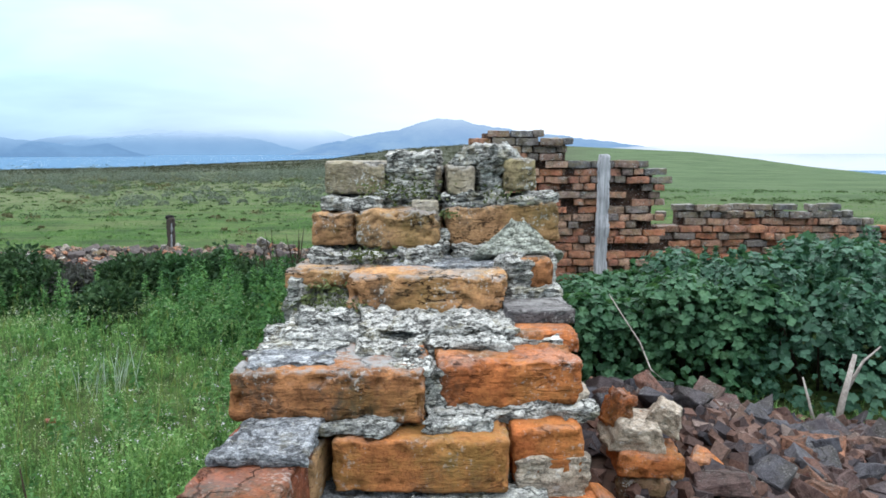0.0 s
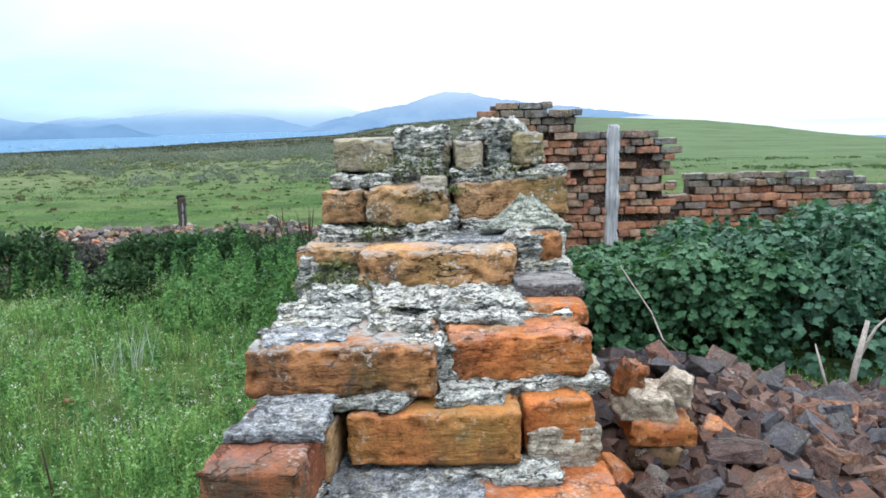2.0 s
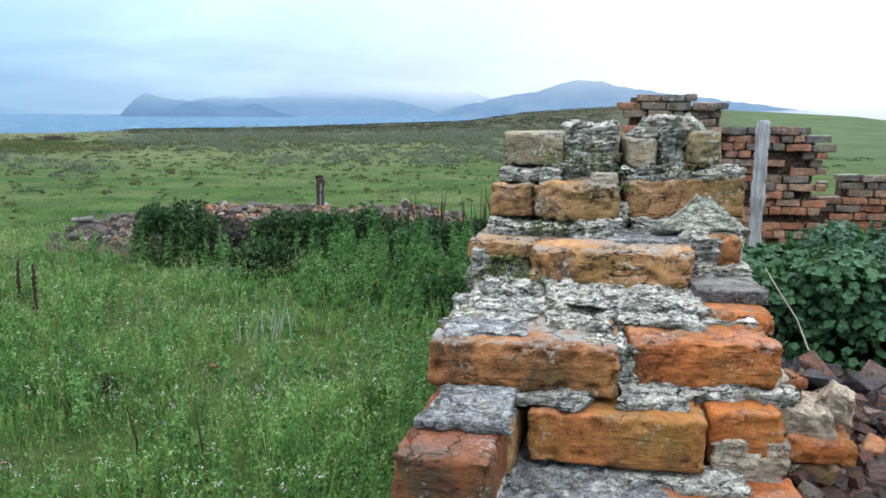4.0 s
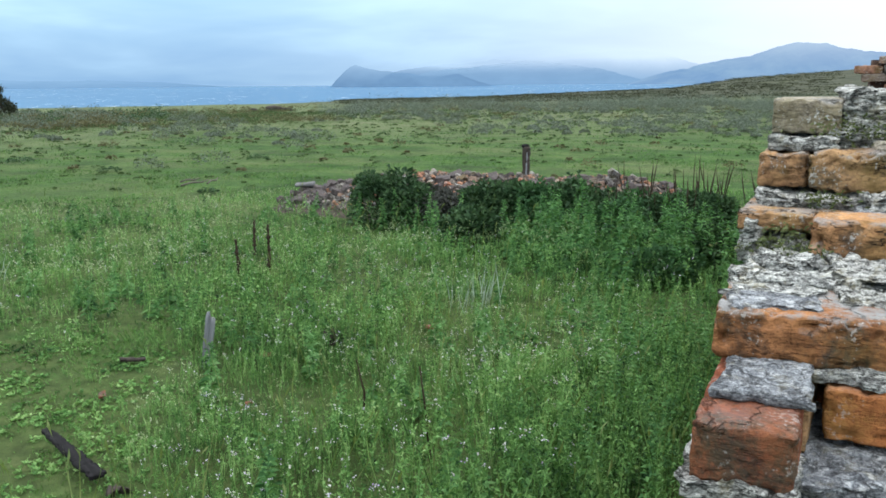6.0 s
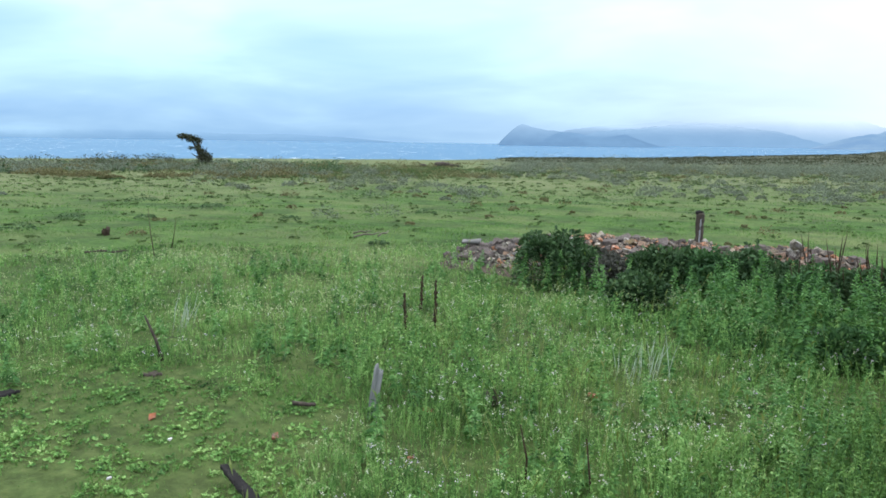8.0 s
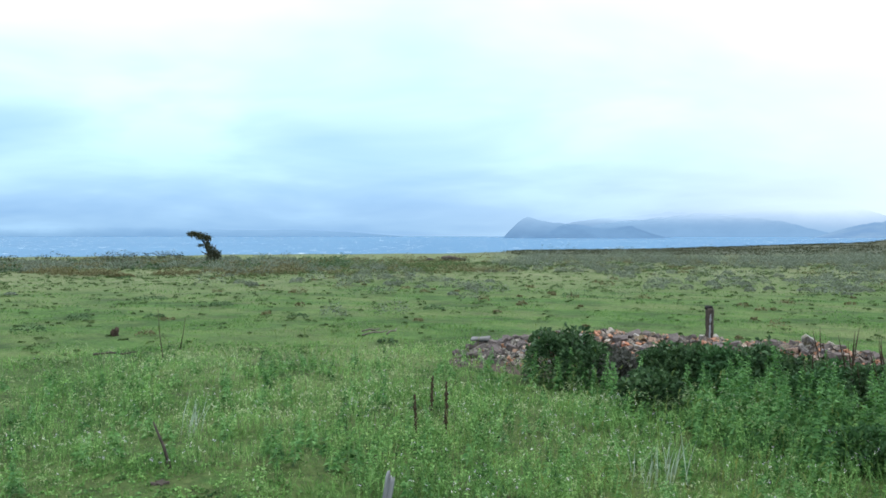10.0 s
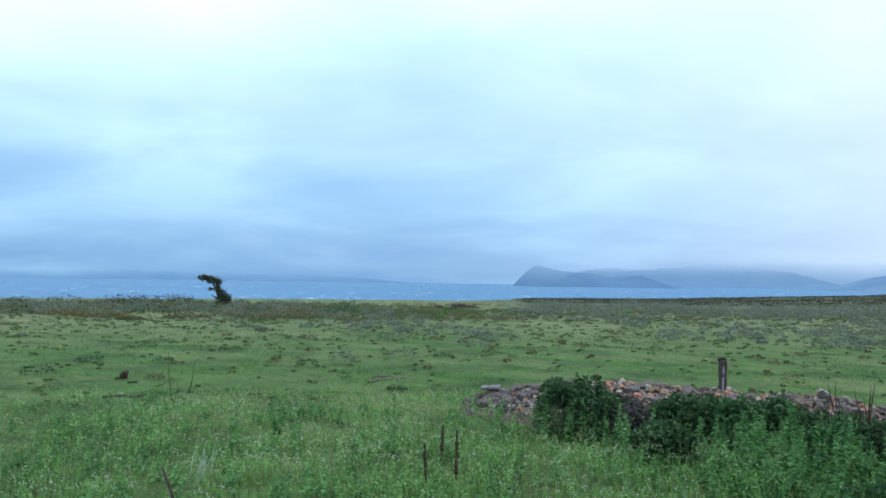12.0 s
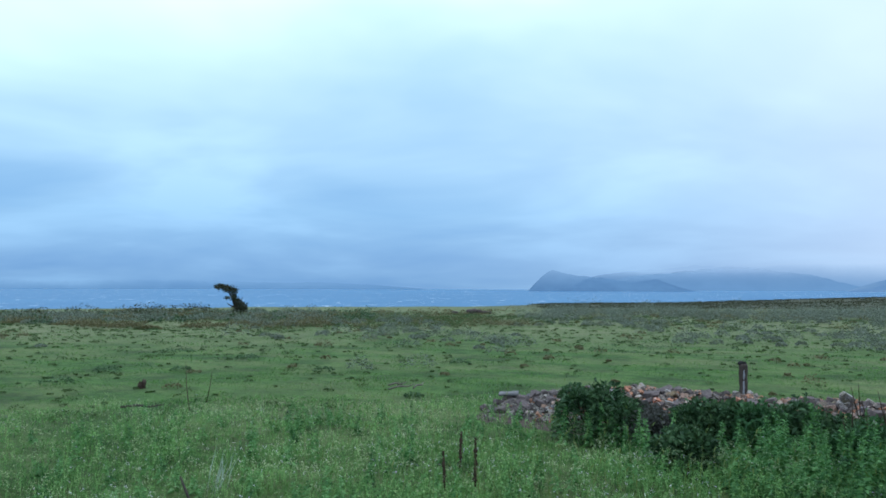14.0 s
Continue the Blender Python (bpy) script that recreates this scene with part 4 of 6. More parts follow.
def near_wall_rest():
    far = []
    for c in range(16):
        z = 1.155 - c * 0.0775
        end = -0.02 - 0.004 * c + rng.uniform(-0.02, 0.03)
        for side in (-1, 1):
            v, odd = end, c % 2
            while v < 7.4:
                l = 0.106 if (odd and v == end) else 0.228
                turn = 90 if side > 0 else -90
                jut = rng.uniform(-0.012, 0.012)
                m = course_pose(side * (0.215 + jut), v + l / 2 + 0.003, z, turn)
                if v < 1.0:
                    part("brick", rng.choice(NEAR_S if l > 0.2 else NEAR_H), None, near_wall, "", m)
                elif not (c < 2 and rng.random() < 0.15):
                    far.append((m, l))
                v += l + 0.012
        for u in ((-0.075, 0.075) if c % 2 else (0.0,)):
            part("brick", rng.choice(NEAR_H if c % 2 else NEAR_S), None, near_wall, "", course_pose(u, end + rng.uniform(-0.01, 0.02), z, 0))
    for c in range(4):
        z = 1.465 - c * 0.0775
        v = 1.05 - 0.05 * c
        while v < 7.4:
            for side in (-1, 1):
                if rng.random() < (0.6, 0.85, 0.95, 1.0)[c]:
                    far.append((course_pose(side * (0.215 + rng.uniform(-0.012, 0.012)), v + 0.117, z, 90 * side), 0.228))
            if rng.random() < 0.7:
                far.append((course_pose(rng.uniform(-0.06, 0.06), v, z + rng.uniform(-0.02, 0.01), 0), 0.228))
            v += 0.24
    joined_bricks("brick_course", far, FARB, near_wall, "weathered courses of the wall running back")
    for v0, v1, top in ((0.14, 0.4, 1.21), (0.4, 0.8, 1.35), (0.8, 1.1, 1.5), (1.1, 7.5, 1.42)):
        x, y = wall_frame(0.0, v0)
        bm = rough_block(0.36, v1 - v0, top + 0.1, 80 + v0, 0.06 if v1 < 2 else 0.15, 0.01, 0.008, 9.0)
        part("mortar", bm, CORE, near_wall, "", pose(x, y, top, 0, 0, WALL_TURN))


near_wall_rest()

# ---- the cross wall behind ----
cross_wall = new("wall_2")
tagged(cross_wall, "ruined red brick cross wall with missing bricks and ragged top", "ruined wall", kind="structure")
CROSS_Y = 8.2


def cross_top(x):
    if x < 0.33:
        return 1.45
    if x < 0.98:
        return 1.87
    if x < 1.27:
        return 1.79
    if x < 2.02:
        return 1.585
    if x < 2.18:
        return 1.50
    if x < 2.3:
        return 1.0
    if x < 2.48:
        return 0.9
    if x < 3.6:
        return 1.09
    return max(0.55, 1.09 - (x - 3.6) * 0.16 + 0.06 * math.sin(x * 5))


def cross_wall_build():
    step = 0.0765
    far = []
    for c in range(25):
        z = 1.86 - c * step
        x = -0.4 + (0.055 if c % 2 else 0.0)
        while x < 7.0:
            l = 0.106 if rng.random() < 0.45 else 0.228
            mid = x + l / 2
            back = 0.0 if mid < 2.2 else 0.35
            if z <= cross_top(mid) + 0.02 and z > -0.05:
                edge = z > cross_top(mid) - 0.1
                gone = z < cross_top(mid) - 0.18 and rng.random() < (0.17 if 0.8 < z < 1.52 and 0.3 < mid < 2.2 else 0.05 if mid < 2.2 else 0.015)
                if not gone:
                    jut = rng.uniform(-0.03, 0.035) + rng.choice((0, 0, 0, 0, 0, 0.05, -0.04))
                    m = pose(mid, CROSS_Y + back + jut, z + rng.uniform(-0.005, 0.004), rng.uniform(-4, 4), rng.uniform(-1.8, 1.8), rng.uniform(-6, 6))
                    if 0.1 < z and 0.2 < x < 2.2 or (z > 0.62 and 2.2 <= x < 4.6):
                        s, h = (TOP_S, TOP_H) if edge or (z > 1.6) else (FAR_S, FAR_H)
                        part("brick", rng.choice(s if l > 0.2 else h), None, cross_wall, "", m)
                    else:
                        far.append((m, l))
            x += l + 0.009
    joined_bricks("brick_course", far, FARB, cross_wall, "low red brick courses behind the bushes")
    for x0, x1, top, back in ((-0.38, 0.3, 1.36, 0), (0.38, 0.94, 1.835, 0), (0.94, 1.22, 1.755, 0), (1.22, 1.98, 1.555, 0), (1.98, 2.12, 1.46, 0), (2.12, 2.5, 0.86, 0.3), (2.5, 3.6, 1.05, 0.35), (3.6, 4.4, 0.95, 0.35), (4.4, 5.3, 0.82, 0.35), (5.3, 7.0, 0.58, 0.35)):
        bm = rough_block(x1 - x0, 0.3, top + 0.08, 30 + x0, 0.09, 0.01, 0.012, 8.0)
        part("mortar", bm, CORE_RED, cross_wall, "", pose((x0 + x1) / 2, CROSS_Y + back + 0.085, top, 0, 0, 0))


cross_wall_build()


# ---- rubble, timber and posts ----
def rock_data(name, size, seed, mat, cuts=3, worn=0.0):
    """A fragment's mesh; with worn it is cut finer and its faces and edges are roughened."""
    bm = broken_block(*size, seed, cuts)
    if worn:
        bmesh.ops.triangulate(bm, faces=bm.faces[:])
        bmesh.ops.subdivide_edges(bm, edges=[e for e in bm.edges if e.calc_length() > worn * 2], cuts=1, use_grid_fill=True)
        bm.normal_update()
        for v in bm.verts:
            v.co += v.normal * noise.fractal(v.co * 34 + Vector((seed, 0, 0)), 1.0, 2.0, 3) * worn * 0.5
    me = bpy.data.meshes.new(name)
    bm.to_mesh(me)
    bm.free()
    me.materials.append(mat)
    return me


def heap_z(x, y):
    a = 0.68 * math.exp(-((x - 0.55) / 0.85) ** 2 - ((y - 2.3) / 1.6) ** 2)
    b = 0.40 * math.exp(-((x - 1.7) / 1.3) ** 2 - ((y - 3.2) / 1.15) ** 2)
    edge = min(1.0, max(0.0, (y - 0.85 - 0.15 * noise.noise(Vector((x * 2, 0, 7)))) / 0.6))
    return (a + b) * edge - 0.06 + 0.03 * noise.noise(Vector((x * 3, y * 3, 0)))


def chip_material(name, tones):
    m, nt, b = material(name, 0.92, 0.15)
    rnd = nt.nodes.new("ShaderNodeNewGeometry").outputs["Random Per Island"]
    col = ramp(nt, rnd, tones)
    n = noise_tex(nt, coords(nt), 120.0, 5.0, 0.7)
    nt.links.new(mixed(nt, 0.8, col, ramp(nt, n, [(0.3, (0.4, 0.4, 0.4)), (0.65, (1.2, 1.2, 1.2))]), "MULTIPLY"), b.inputs["Base Color"])
    bump(nt, b, n, 0.8, 0.006)
    return m


CHIPS = chip_material("brick_chips", [(0.0, (0.05, 0.045, 0.05)), (0.4, (0.085, 0.055, 0.048)), (0.7, (0.12, 0.066, 0.05)), (0.92, (0.16, 0.105, 0.085)), (1.0, (0.25, 0.22, 0.20))])
BANK_CHIPS = chip_material("bank_chips", [(0.0, (0.06, 0.052, 0.05)), (0.4, (0.14, 0.118, 0.1)), (0.65, (0.23, 0.195, 0.165)), (0.8, (0.28, 0.14, 0.08)), (1.0, (0.36, 0.18, 0.115))])
BANK_GREY = chip_material("bank_grey_chips", [(0.0, (0.06, 0.055, 0.05)), (0.4, (0.13, 0.118, 0.105)), (0.75, (0.21, 0.19, 0.165)), (0.92, (0.27, 0.245, 0.215)), (1.0, (0.26, 0.15, 0.1))])


def chips(n, x0, x1, y0, y1, height, inside, seed, mat, label):
    """Loose angular chips over a heap, as one mesh."""
    nr = np.random.RandomState(seed)
    vs, fs, base = [], [], 0
    cube = np.array([(a, b, c) for a in (-1, 1) for b in (-1, 1) for c in (-1, 1)], float)
    cf = np.array([(0, 1, 3, 2), (4, 6, 7, 5), (0, 4, 5, 1), (2, 3, 7, 6), (0, 2, 6, 4), (1, 5, 7, 3)])
    for _ in range(n):
        x, y = nr.uniform(x0, x1), nr.uniform(y0, y1)
        z = height(x, y)
        if not inside(x, y, z):
            continue
        rot = np.array(Euler(nr.uniform(-1.2, 1.2, 3)).to_matrix())
        q = cube * nr.uniform(0.6, 1.0, (8, 3)) * (nr.uniform(0.015, 0.045), nr.uniform(0.015, 0.035), nr.uniform(0.01, 0.025))
        vs.append(q @ rot.T + (x, y, z + nr.uniform(-0.005, 0.03))), fs.append(cf + base)
        base += 8
    tagged(part("rubble_chips", array_mesh("rubble_chips", np.concatenate(vs), np.concatenate(fs), mat), None), label, "rubble", kind="stuff")


def right_heap():
    rng = random.Random(11)
    v, f = height_grid(46, 46, 0.12, 4.2, 0.9, 5.2, lambda x, y: heap_z(x, y) + 0.02 * noise.noise(Vector((x * 12, y * 12, 5))))
    me = array_mesh("rubble_bed", np.array(v), np.array(f), plain_material("brick_dust_soil", (0.03, 0.024, 0.02), (0.10, 0.055, 0.04), 18.0, 0.95, 0.1, 0.02))
    tagged(part("rubble_bed", me, None), "dark broken brick chips and soil under the rubble", "rubble", kind="stuff")
    kinds = [rock_data("fallen_brick", (rng.choice((0.09, 0.11, 0.13, 0.15, 0.18, 0.22)), rng.uniform(0.08, 0.13), rng.uniform(0.05, 0.075)), 100 + i, RUBB, 2 + i % 4, 0.016) for i in range(26)]
    n = 0
    while n < 290:
        x, y = rng.uniform(0.3, 3.2), rng.uniform(1.5, 5.0)
        z = heap_z(x, y)
        if z < 0.0 and rng.random() < 0.8:
            continue
        if x < 0.36 + 0.06 * (y - 1) or (x < 0.68 and 2.1 < y < 2.45):
            continue
        ob = part("fallen_brick", rng.choice(kinds), None, None, "", pose(x, y, max(z, ground_z(x, y)) + rng.uniform(0.0, 0.05), rng.uniform(-38, 38), rng.uniform(-38, 38), rng.uniform(0, 360)))
        tagged(ob, "broken dark red brick lying on the rubble heap", "brick", "fallen bricks beside the wall")
        n += 1
    chips(5600, 0.28, 3.3, 1.3, 4.9, heap_z, lambda x, y, z: z > -0.01 and x > 0.33 + 0.06 * (y - 1), 8, CHIPS, "small broken brick chips filling the rubble heap")
    # the large bonded lump beside the wall
    lump = new("masonry_lump")
    lump.matrix_basis = pose(0.55, 2.14, 0.0, 0, 0, -6)
    tagged(lump, "fallen lump of bonded orange bricks and pale mortar", "masonry")
    part("brick", worn_brick(0.19, 0.15, 0.07, 131, 0.012, 0.014, 0.008, 0.002, 0.05), ORANGE, lump, "", pose(0.02, -0.02, 0.825, 4, 5, 8))
    part("brick", worn_brick(0.15, 0.14, 0.07, 132, 0.012, 0.014, 0.008, 0.002, 0.05), TOPB, lump, "", pose(-0.01, 0.0, 0.755, 0, -6, -12))
    part("mortar", crust(0.17, 0.14, 0.075, 133, 0.008, 0.010, 0.005, 0.3), MORTAR_PALE, lump, "pale grey mortar", pose(-0.01, 0.0, 0.895, 8, 8, 10))
    part("brick", worn_brick(0.06, 0.10, 0.11, 134, 0.012, 0.012, 0.01, 0.002, 0.06), ORANGE, lump, "", pose(-0.035, 0.05, 0.975, 0, 18, 20))
    part("mortar", crust(0.11, 0.10, 0.07, 135, 0.008, 0.010, 0.005, 0.4), MORTAR_PALE, lump, "pale grey mortar", pose(0.07, 0.06, 0.93, 0, 24, -15))
    for x, y, z, a, s in ((0.42, 2.1, 0.70, 20, 0.09), (0.76, 2.32, 0.72, -30, 0.09), (0.58, 2.28, 0.86, 60, 0.05), (0.42, 1.75, 0.66, 10, 0.1)):
        ob = part("fallen_brick", rock_data("fallen_brick", (s * 1.3, s, 0.07), s * 1000, ORANGE, 3), None, None, "", pose(x, y, z, 20, 15, a))
        tagged(ob, "orange broken brick half with pale mortar crumbs", "brick", "fallen bricks beside the wall")


right_heap()
beam = part("stone_lintel", rough_block(0.5, 0.11, 0.07, 330, 0.03, 0.008, 0.006, 12.0, 0.03, 0.006), SLATE, None, "", pose(0.72, 3.55, 0.56, 0, 8, -10))
tagged(beam, "dark grey stone lintel lying on the rubble heap", "lintel")


BANK_X = (-6.85, -6.5, -6.0, -5.5, -4.7, -3.6, -2.6, -2.15, -1.7, -1.05, -0.7)
BANK_TOP = (0.0, 0.27, 0.34, 0.47, 0.56, 0.54, 0.59, 0.62, 0.55, 0.40, 0.0)


def left_heap():
    rng = random.Random(21)

    def hz(x, y):
        mid = 9.55 + 0.1 * math.sin(x * 1.1)
        top = float(np.interp(x, BANK_X, BANK_TOP))
        wid = 0.42 if y > mid else 0.62
        return (top + 0.06 * noise.noise(Vector((x * 2.3, y * 2, 4)))) * math.exp(-((y - mid) / wid) ** 2) - 0.085

    v, f = height_grid(80, 26, -7.1, -0.5, 8.2, 10.8, lambda x, y: hz(x, y) + 0.02 * noise.noise(Vector((x * 8, y * 8, 5))))
    me = array_mesh("rubble_bed", np.array(v), np.array(f), plain_material("stony_soil", (0.035, 0.03, 0.025), (0.10, 0.08, 0.063), 14.0, 0.95, 0.1, 0.02))
    tagged(part("rubble_bed", me, None), "low bank of broken brick and stone chips", "rubble", kind="stuff")
    bricks = [rock_data("rubble_brick", (rng.uniform(0.07, 0.15), rng.uniform(0.06, 0.1), rng.uniform(0.045, 0.065)), 150 + i, m, 3) for i, m in enumerate((FARB, TOPB, TOPB, RUBB, FARB, TOPB))]
    stones = [rock_data("rubble_stone", (rng.uniform(0.07, 0.19), rng.uniform(0.06, 0.13), rng.uniform(0.04, 0.08)), 170 + i, STONE, 4) for i in range(6)]
    for n in range(290):
        x = rng.uniform(-6.6, -0.9)
        y = 9.48 + 0.1 * math.sin(x * 1.1) + rng.gauss(-0.08, 0.22)
        z = max(hz(x, y), 0.0)
        grey = rng.random() < (0.94 if x < -5.6 else 0.35 if x < -2.6 else 0.45)
        ob = part("rubble_stone" if grey else "rubble_brick", rng.choice(stones if grey else bricks), None, None, "", pose(x, y, z + rng.uniform(-0.01, 0.05), rng.uniform(-25, 25), rng.uniform(-25, 25), rng.uniform(0, 360)))
        tagged(ob, "grey-brown field stone on the low rubble bank" if grey else "orange-red brick fragment on the low rubble bank", "stone" if grey else "brick", "stones of the low bank" if grey else "bricks of the low bank")
    chips(5600, -5.7, -0.8, 8.5, 10.5, hz, lambda x, y, z: z > 0.06, 9, BANK_CHIPS, "small stone and brick chips of the low bank")
    chips(1700, -7.0, -5.5, 8.5, 10.5, hz, lambda x, y, z: z > 0.06, 10, BANK_GREY, "small grey stone chips at the end of the low bank")
    slab = part("stone_slab", rough_block(0.27, 0.18, 0.045, 199, 0.03, 0.02, 0.01), plain_material("pale_slab_stone", (0.06, 0.058, 0.058), (0.16, 0.155, 0.155), 9.0), None, "", pose(-6.36, 9.30, 0.315, 4, -3, 25))
    tagged(slab, "pale flat stone slab at the end of the rubble", "stone")
    big = part("boulder", broken_block(0.15, 0.10, 0.10, 196, 3), TOPB, None, "", pose(-2.13, 9.35, 0.60, 15, 30, 40))
    tagged(big, "pale weathered stone leaning among orange bricks", "stone")


left_heap()


def tube(points, radii, sides=8, seed=0.0, amp=0.1):
    """A tapering limb through points."""
    bm = bmesh.new()
    rings = []
    for i, (p, r) in enumerate(zip(points, radii)):
        p = Vector(p)
        a, b = Vector(points[max(i - 1, 0)]), Vector(points[min(i + 1, len(points) - 1)])
        d = (b - a).normalized()
        u = d.orthogonal().normalized()
        w = d.cross(u)
        ring = []
        for k in range(sides):
            t = 2 * math.pi * k / sides
            q = r * (1 + amp * noise.noise(Vector((k * 1.7, i * 0.9, seed))))
            ring.append(bm.verts.new(p + (u * math.cos(t) + w * math.sin(t)) * q))
        rings.append(ring)
    for a, b in zip(rings, rings[1:]):
        for k in range(sides):
            bm.faces.new((a[k], a[(k + 1) % sides], b[(k + 1) % sides], b[k]))
    bm.faces.new(rings[0][::-1])
    bm.faces.new(rings[-1])
    return bm


# grey board in front of the cross wall
board = part("upright_board", rough_block(0.105, 0.045, 1.66, 301, 0.02, 0.006, 0.008, 12.0, 0.05, 0.008), GREYWOOD, None, "", pose(1.345, 6.86, 1.63, 0, 0.6, 8))
tagged(board, "weathered grey upright board standing before the brick wall", "post")

# split fence post on the low bank
post = new("fence_post")
post.matrix_basis = pose(-3.29, 9.62, 0, 0, 0.5, 0)
tagged(post, "old dark split wooden fence post leaning slightly", "post")
shaft = part("post_shaft", rough_block(0.086, 0.075, 0.93, 302, 0.018, 0.006, 0.009, 11.0, 0.05, 0.006), DARKWOOD, post, "", pose(0, -0.03, 0.87))
part("splinter", rough_block(0.022, 0.014, 0.46, 304, 0.014, 0.004, 0.006, 16.0, 0.04, 0.005), STAKEWOOD, shaft, "pale split strip of wood", pose(0.026, -0.006, -0.06, 0, 1.5, 0))
part("post_cap", rough_block(0.09, 0.07, 0.045, 303, 0.02, 0.012, 0.014), BURNT, shaft, "dark rotten post top", pose(-0.004, 0.0, 0.03, 0, -9, 10))

# grey stake, charred plank, leaning stick, small timber in the grass
def split_board(w, t, h, seed, strips=9):
    """An upright split board with a splintered top; its foot is at z = 0."""
    r = random.Random(seed)
    bm = bmesh.new()
    rows = 10
    tops = [h * (1 - 0.16 * abs(i / strips - 0.35)) - r.uniform(0, 0.12) * h for i in range(strips + 1)]
    cols = []
    for i in range(strips + 1):
        d = r.uniform(-0.002, 0.002)
        col = []
        for k in range(rows + 1):
            z = tops[i] * k / rows
            x = (i / strips - 0.5) * w + 0.006 * noise.noise(Vector((z * 6, seed, 0)))
            col.append((bm.verts.new((x, d - t / 2, z)), bm.verts.new((x, d + t / 2, z))))
        cols.append(col)
    for p, q in zip(cols, cols[1:]):
        for k in range(rows):
            bm.faces.new((p[k][0], q[k][0], q[k + 1][0], p[k + 1][0]))
            bm.faces.new((q[k][1], p[k][1], p[k + 1][1], q[k + 1][1]))
        bm.faces.new((p[rows][0], q[rows][0], q[rows][1], p[rows][1]))
        bm.faces.new((q[0][0], p[0][0], p[0][1], q[0][1]))
    for k in range(rows):
        p, q = cols[0], cols[-1]
        bm.faces.new((p[k][1], p[k][0], p[k + 1][0], p[k + 1][1]))
        bm.faces.new((q[k][0], q[k][1], q[k + 1][1], q[k + 1][0]))
    return bm


stake = part("wooden_stake", split_board(0.058, 0.014, 0.42, 310), STAKEWOOD, None, "", pose(-3.385, 3.62, -0.06, 4, 9, 35))
tagged(stake, "short weathered grey stake driven into the grass", "stake")
plank = part("charred_plank", rough_block(0.62, 0.058, 0.022, 311, 0.008, 0.002, 0.0035, 30.0, 0.07, 0.005), BURNT, None, "", pose(-3.115, 2.395, 0.075, 0, 3, -22))
for v in plank.data.vertices:
    v.co.y = 0.029 + (v.co.y - 0.029) * (1.0 + 0.9 * v.co.x)
plank.matrix_basis = pose(-3.08, 2.35, 0.062, 0, 2, -22) @ pose(0, -0.03, 0)
tagged(plank, "blackened timber plank lying in short grass", "plank")
stick = part("leaning_stick", tube([(-5.36, 3.56, -0.03), (-5.42, 3.54, 0.17), (-5.51, 3.51, 0.36)], [0.014, 0.012, 0.007], 6), DARKWOOD)
tagged(stick, "thin dark stick leaning out of the grass", "stick")
log = part("wood_scrap", rough_block(0.15, 0.025, 0.02, 312, 0.012, 0.004, 0.006), DARKWOOD, None, "", pose(-3.8, 3.46, 0.035, 0, 0, 25))
tagged(log, "small dark scrap of wood in the turf", "wood scrap")
for x, y, s in ((-2.98, 4.4, 0.24), (-5.08, 3.33, 0.14), (-2.66, 2.24, 0.1)):
    clod = part("dead_root", crust(s, s * 0.5, s * 0.35, s * 900, 0.014, 0.035, 0.016, 0.3, 0.03), DARKWOOD, None, "", pose(x, y - s * 0.2, s * 0.24, 0, 8, s * 700))
    tagged(clod, "dark dead root clump among green weeds", "root", "dead root clumps")
for x, y, s in ((-3.13, 3.88, 0.1), (-3.56, 2.99, 0.08), (-2.43, 4.8, 0.12), (-4.39, 2.77, 0.08), (-2.75, 3.2, 0.06)):
    ob = part("brick_fragment", rock_data("brick_fragment", (s * 0.7, s * 0.5, s * 0.2), s * 3000 + x, REDB, 4), None, None, "", pose(x, y, 0.012, 8, 12, s * 4000))
    tagged(ob, "small orange brick fragment lying in the grass", "brick", "brick fragments in the grass")
for x, y, s in ((-3.73, 2.06, 0.03), (-3.25, 1.93, 0.03), (-3.93, 2.56, 0.035)):
    ob = part("pebble", rock_data("pebble", (s * 0.9, s * 0.35, s * 0.35), s * 5000, PEBBLE, 4), None, None, "", pose(x, y, 0.04, 5, 5, s * 3000))
    tagged(ob, "small pale grey pebble on mossy turf", "pebble", "pale pebbles")


for x, y, l, a, z in ((-10.35, 6.25, 0.62, 26, 0.1), (-8.75, 9.9, 0.5, 70, 0.14), (-8.6, 10.15, 0.4, 100, 0.15), (-8.9, 9.95, 0.3, 40, 0.17)):
    br = part("fallen_branch", tube([(-l / 2, 0, 0), (-l * 0.1, 0.03, 0.03), (l * 0.2, 0.0, 0.02), (l / 2, 0.04, 0.05)], [0.016, 0.014, 0.011, 0.006], 7, l, 0.4), DARKWOOD if x < -9.5 else BRANCH, None, "", pose(x, y, z, 0, 0, a))
    tagged(br, "dark fallen branch lying in the weeds" if x < -9.5 else "weathered grey-brown broken branch lying in the grass", "branch", "fallen branches")
stump = part("rotten_stump", crust(0.15, 0.13, 0.22, 315, 0.025, 0.03, 0.03, 0.55, 0.06), plain_material("rotten_red_wood", (0.018, 0.013, 0.01), (0.06, 0.04, 0.028), 20.0), None, "", pose(-13.3, 8.1, ground_z(-13.3, 8.1) + 0.13, 4, 12, 20))
tagged(stump, "small reddish brown rotten stump in the turf", "stump")
timber = part("charred_timber", rough_block(0.42, 0.09, 0.03, 316, 0.012, 0.004, 0.008, 14.0, 0.06, 0.007), BURNT, None, "", pose(-5.42, 2.36, 0.035, 4, 3, 112))
tagged(timber, "short blackened timber half sunk in the turf", "plank")


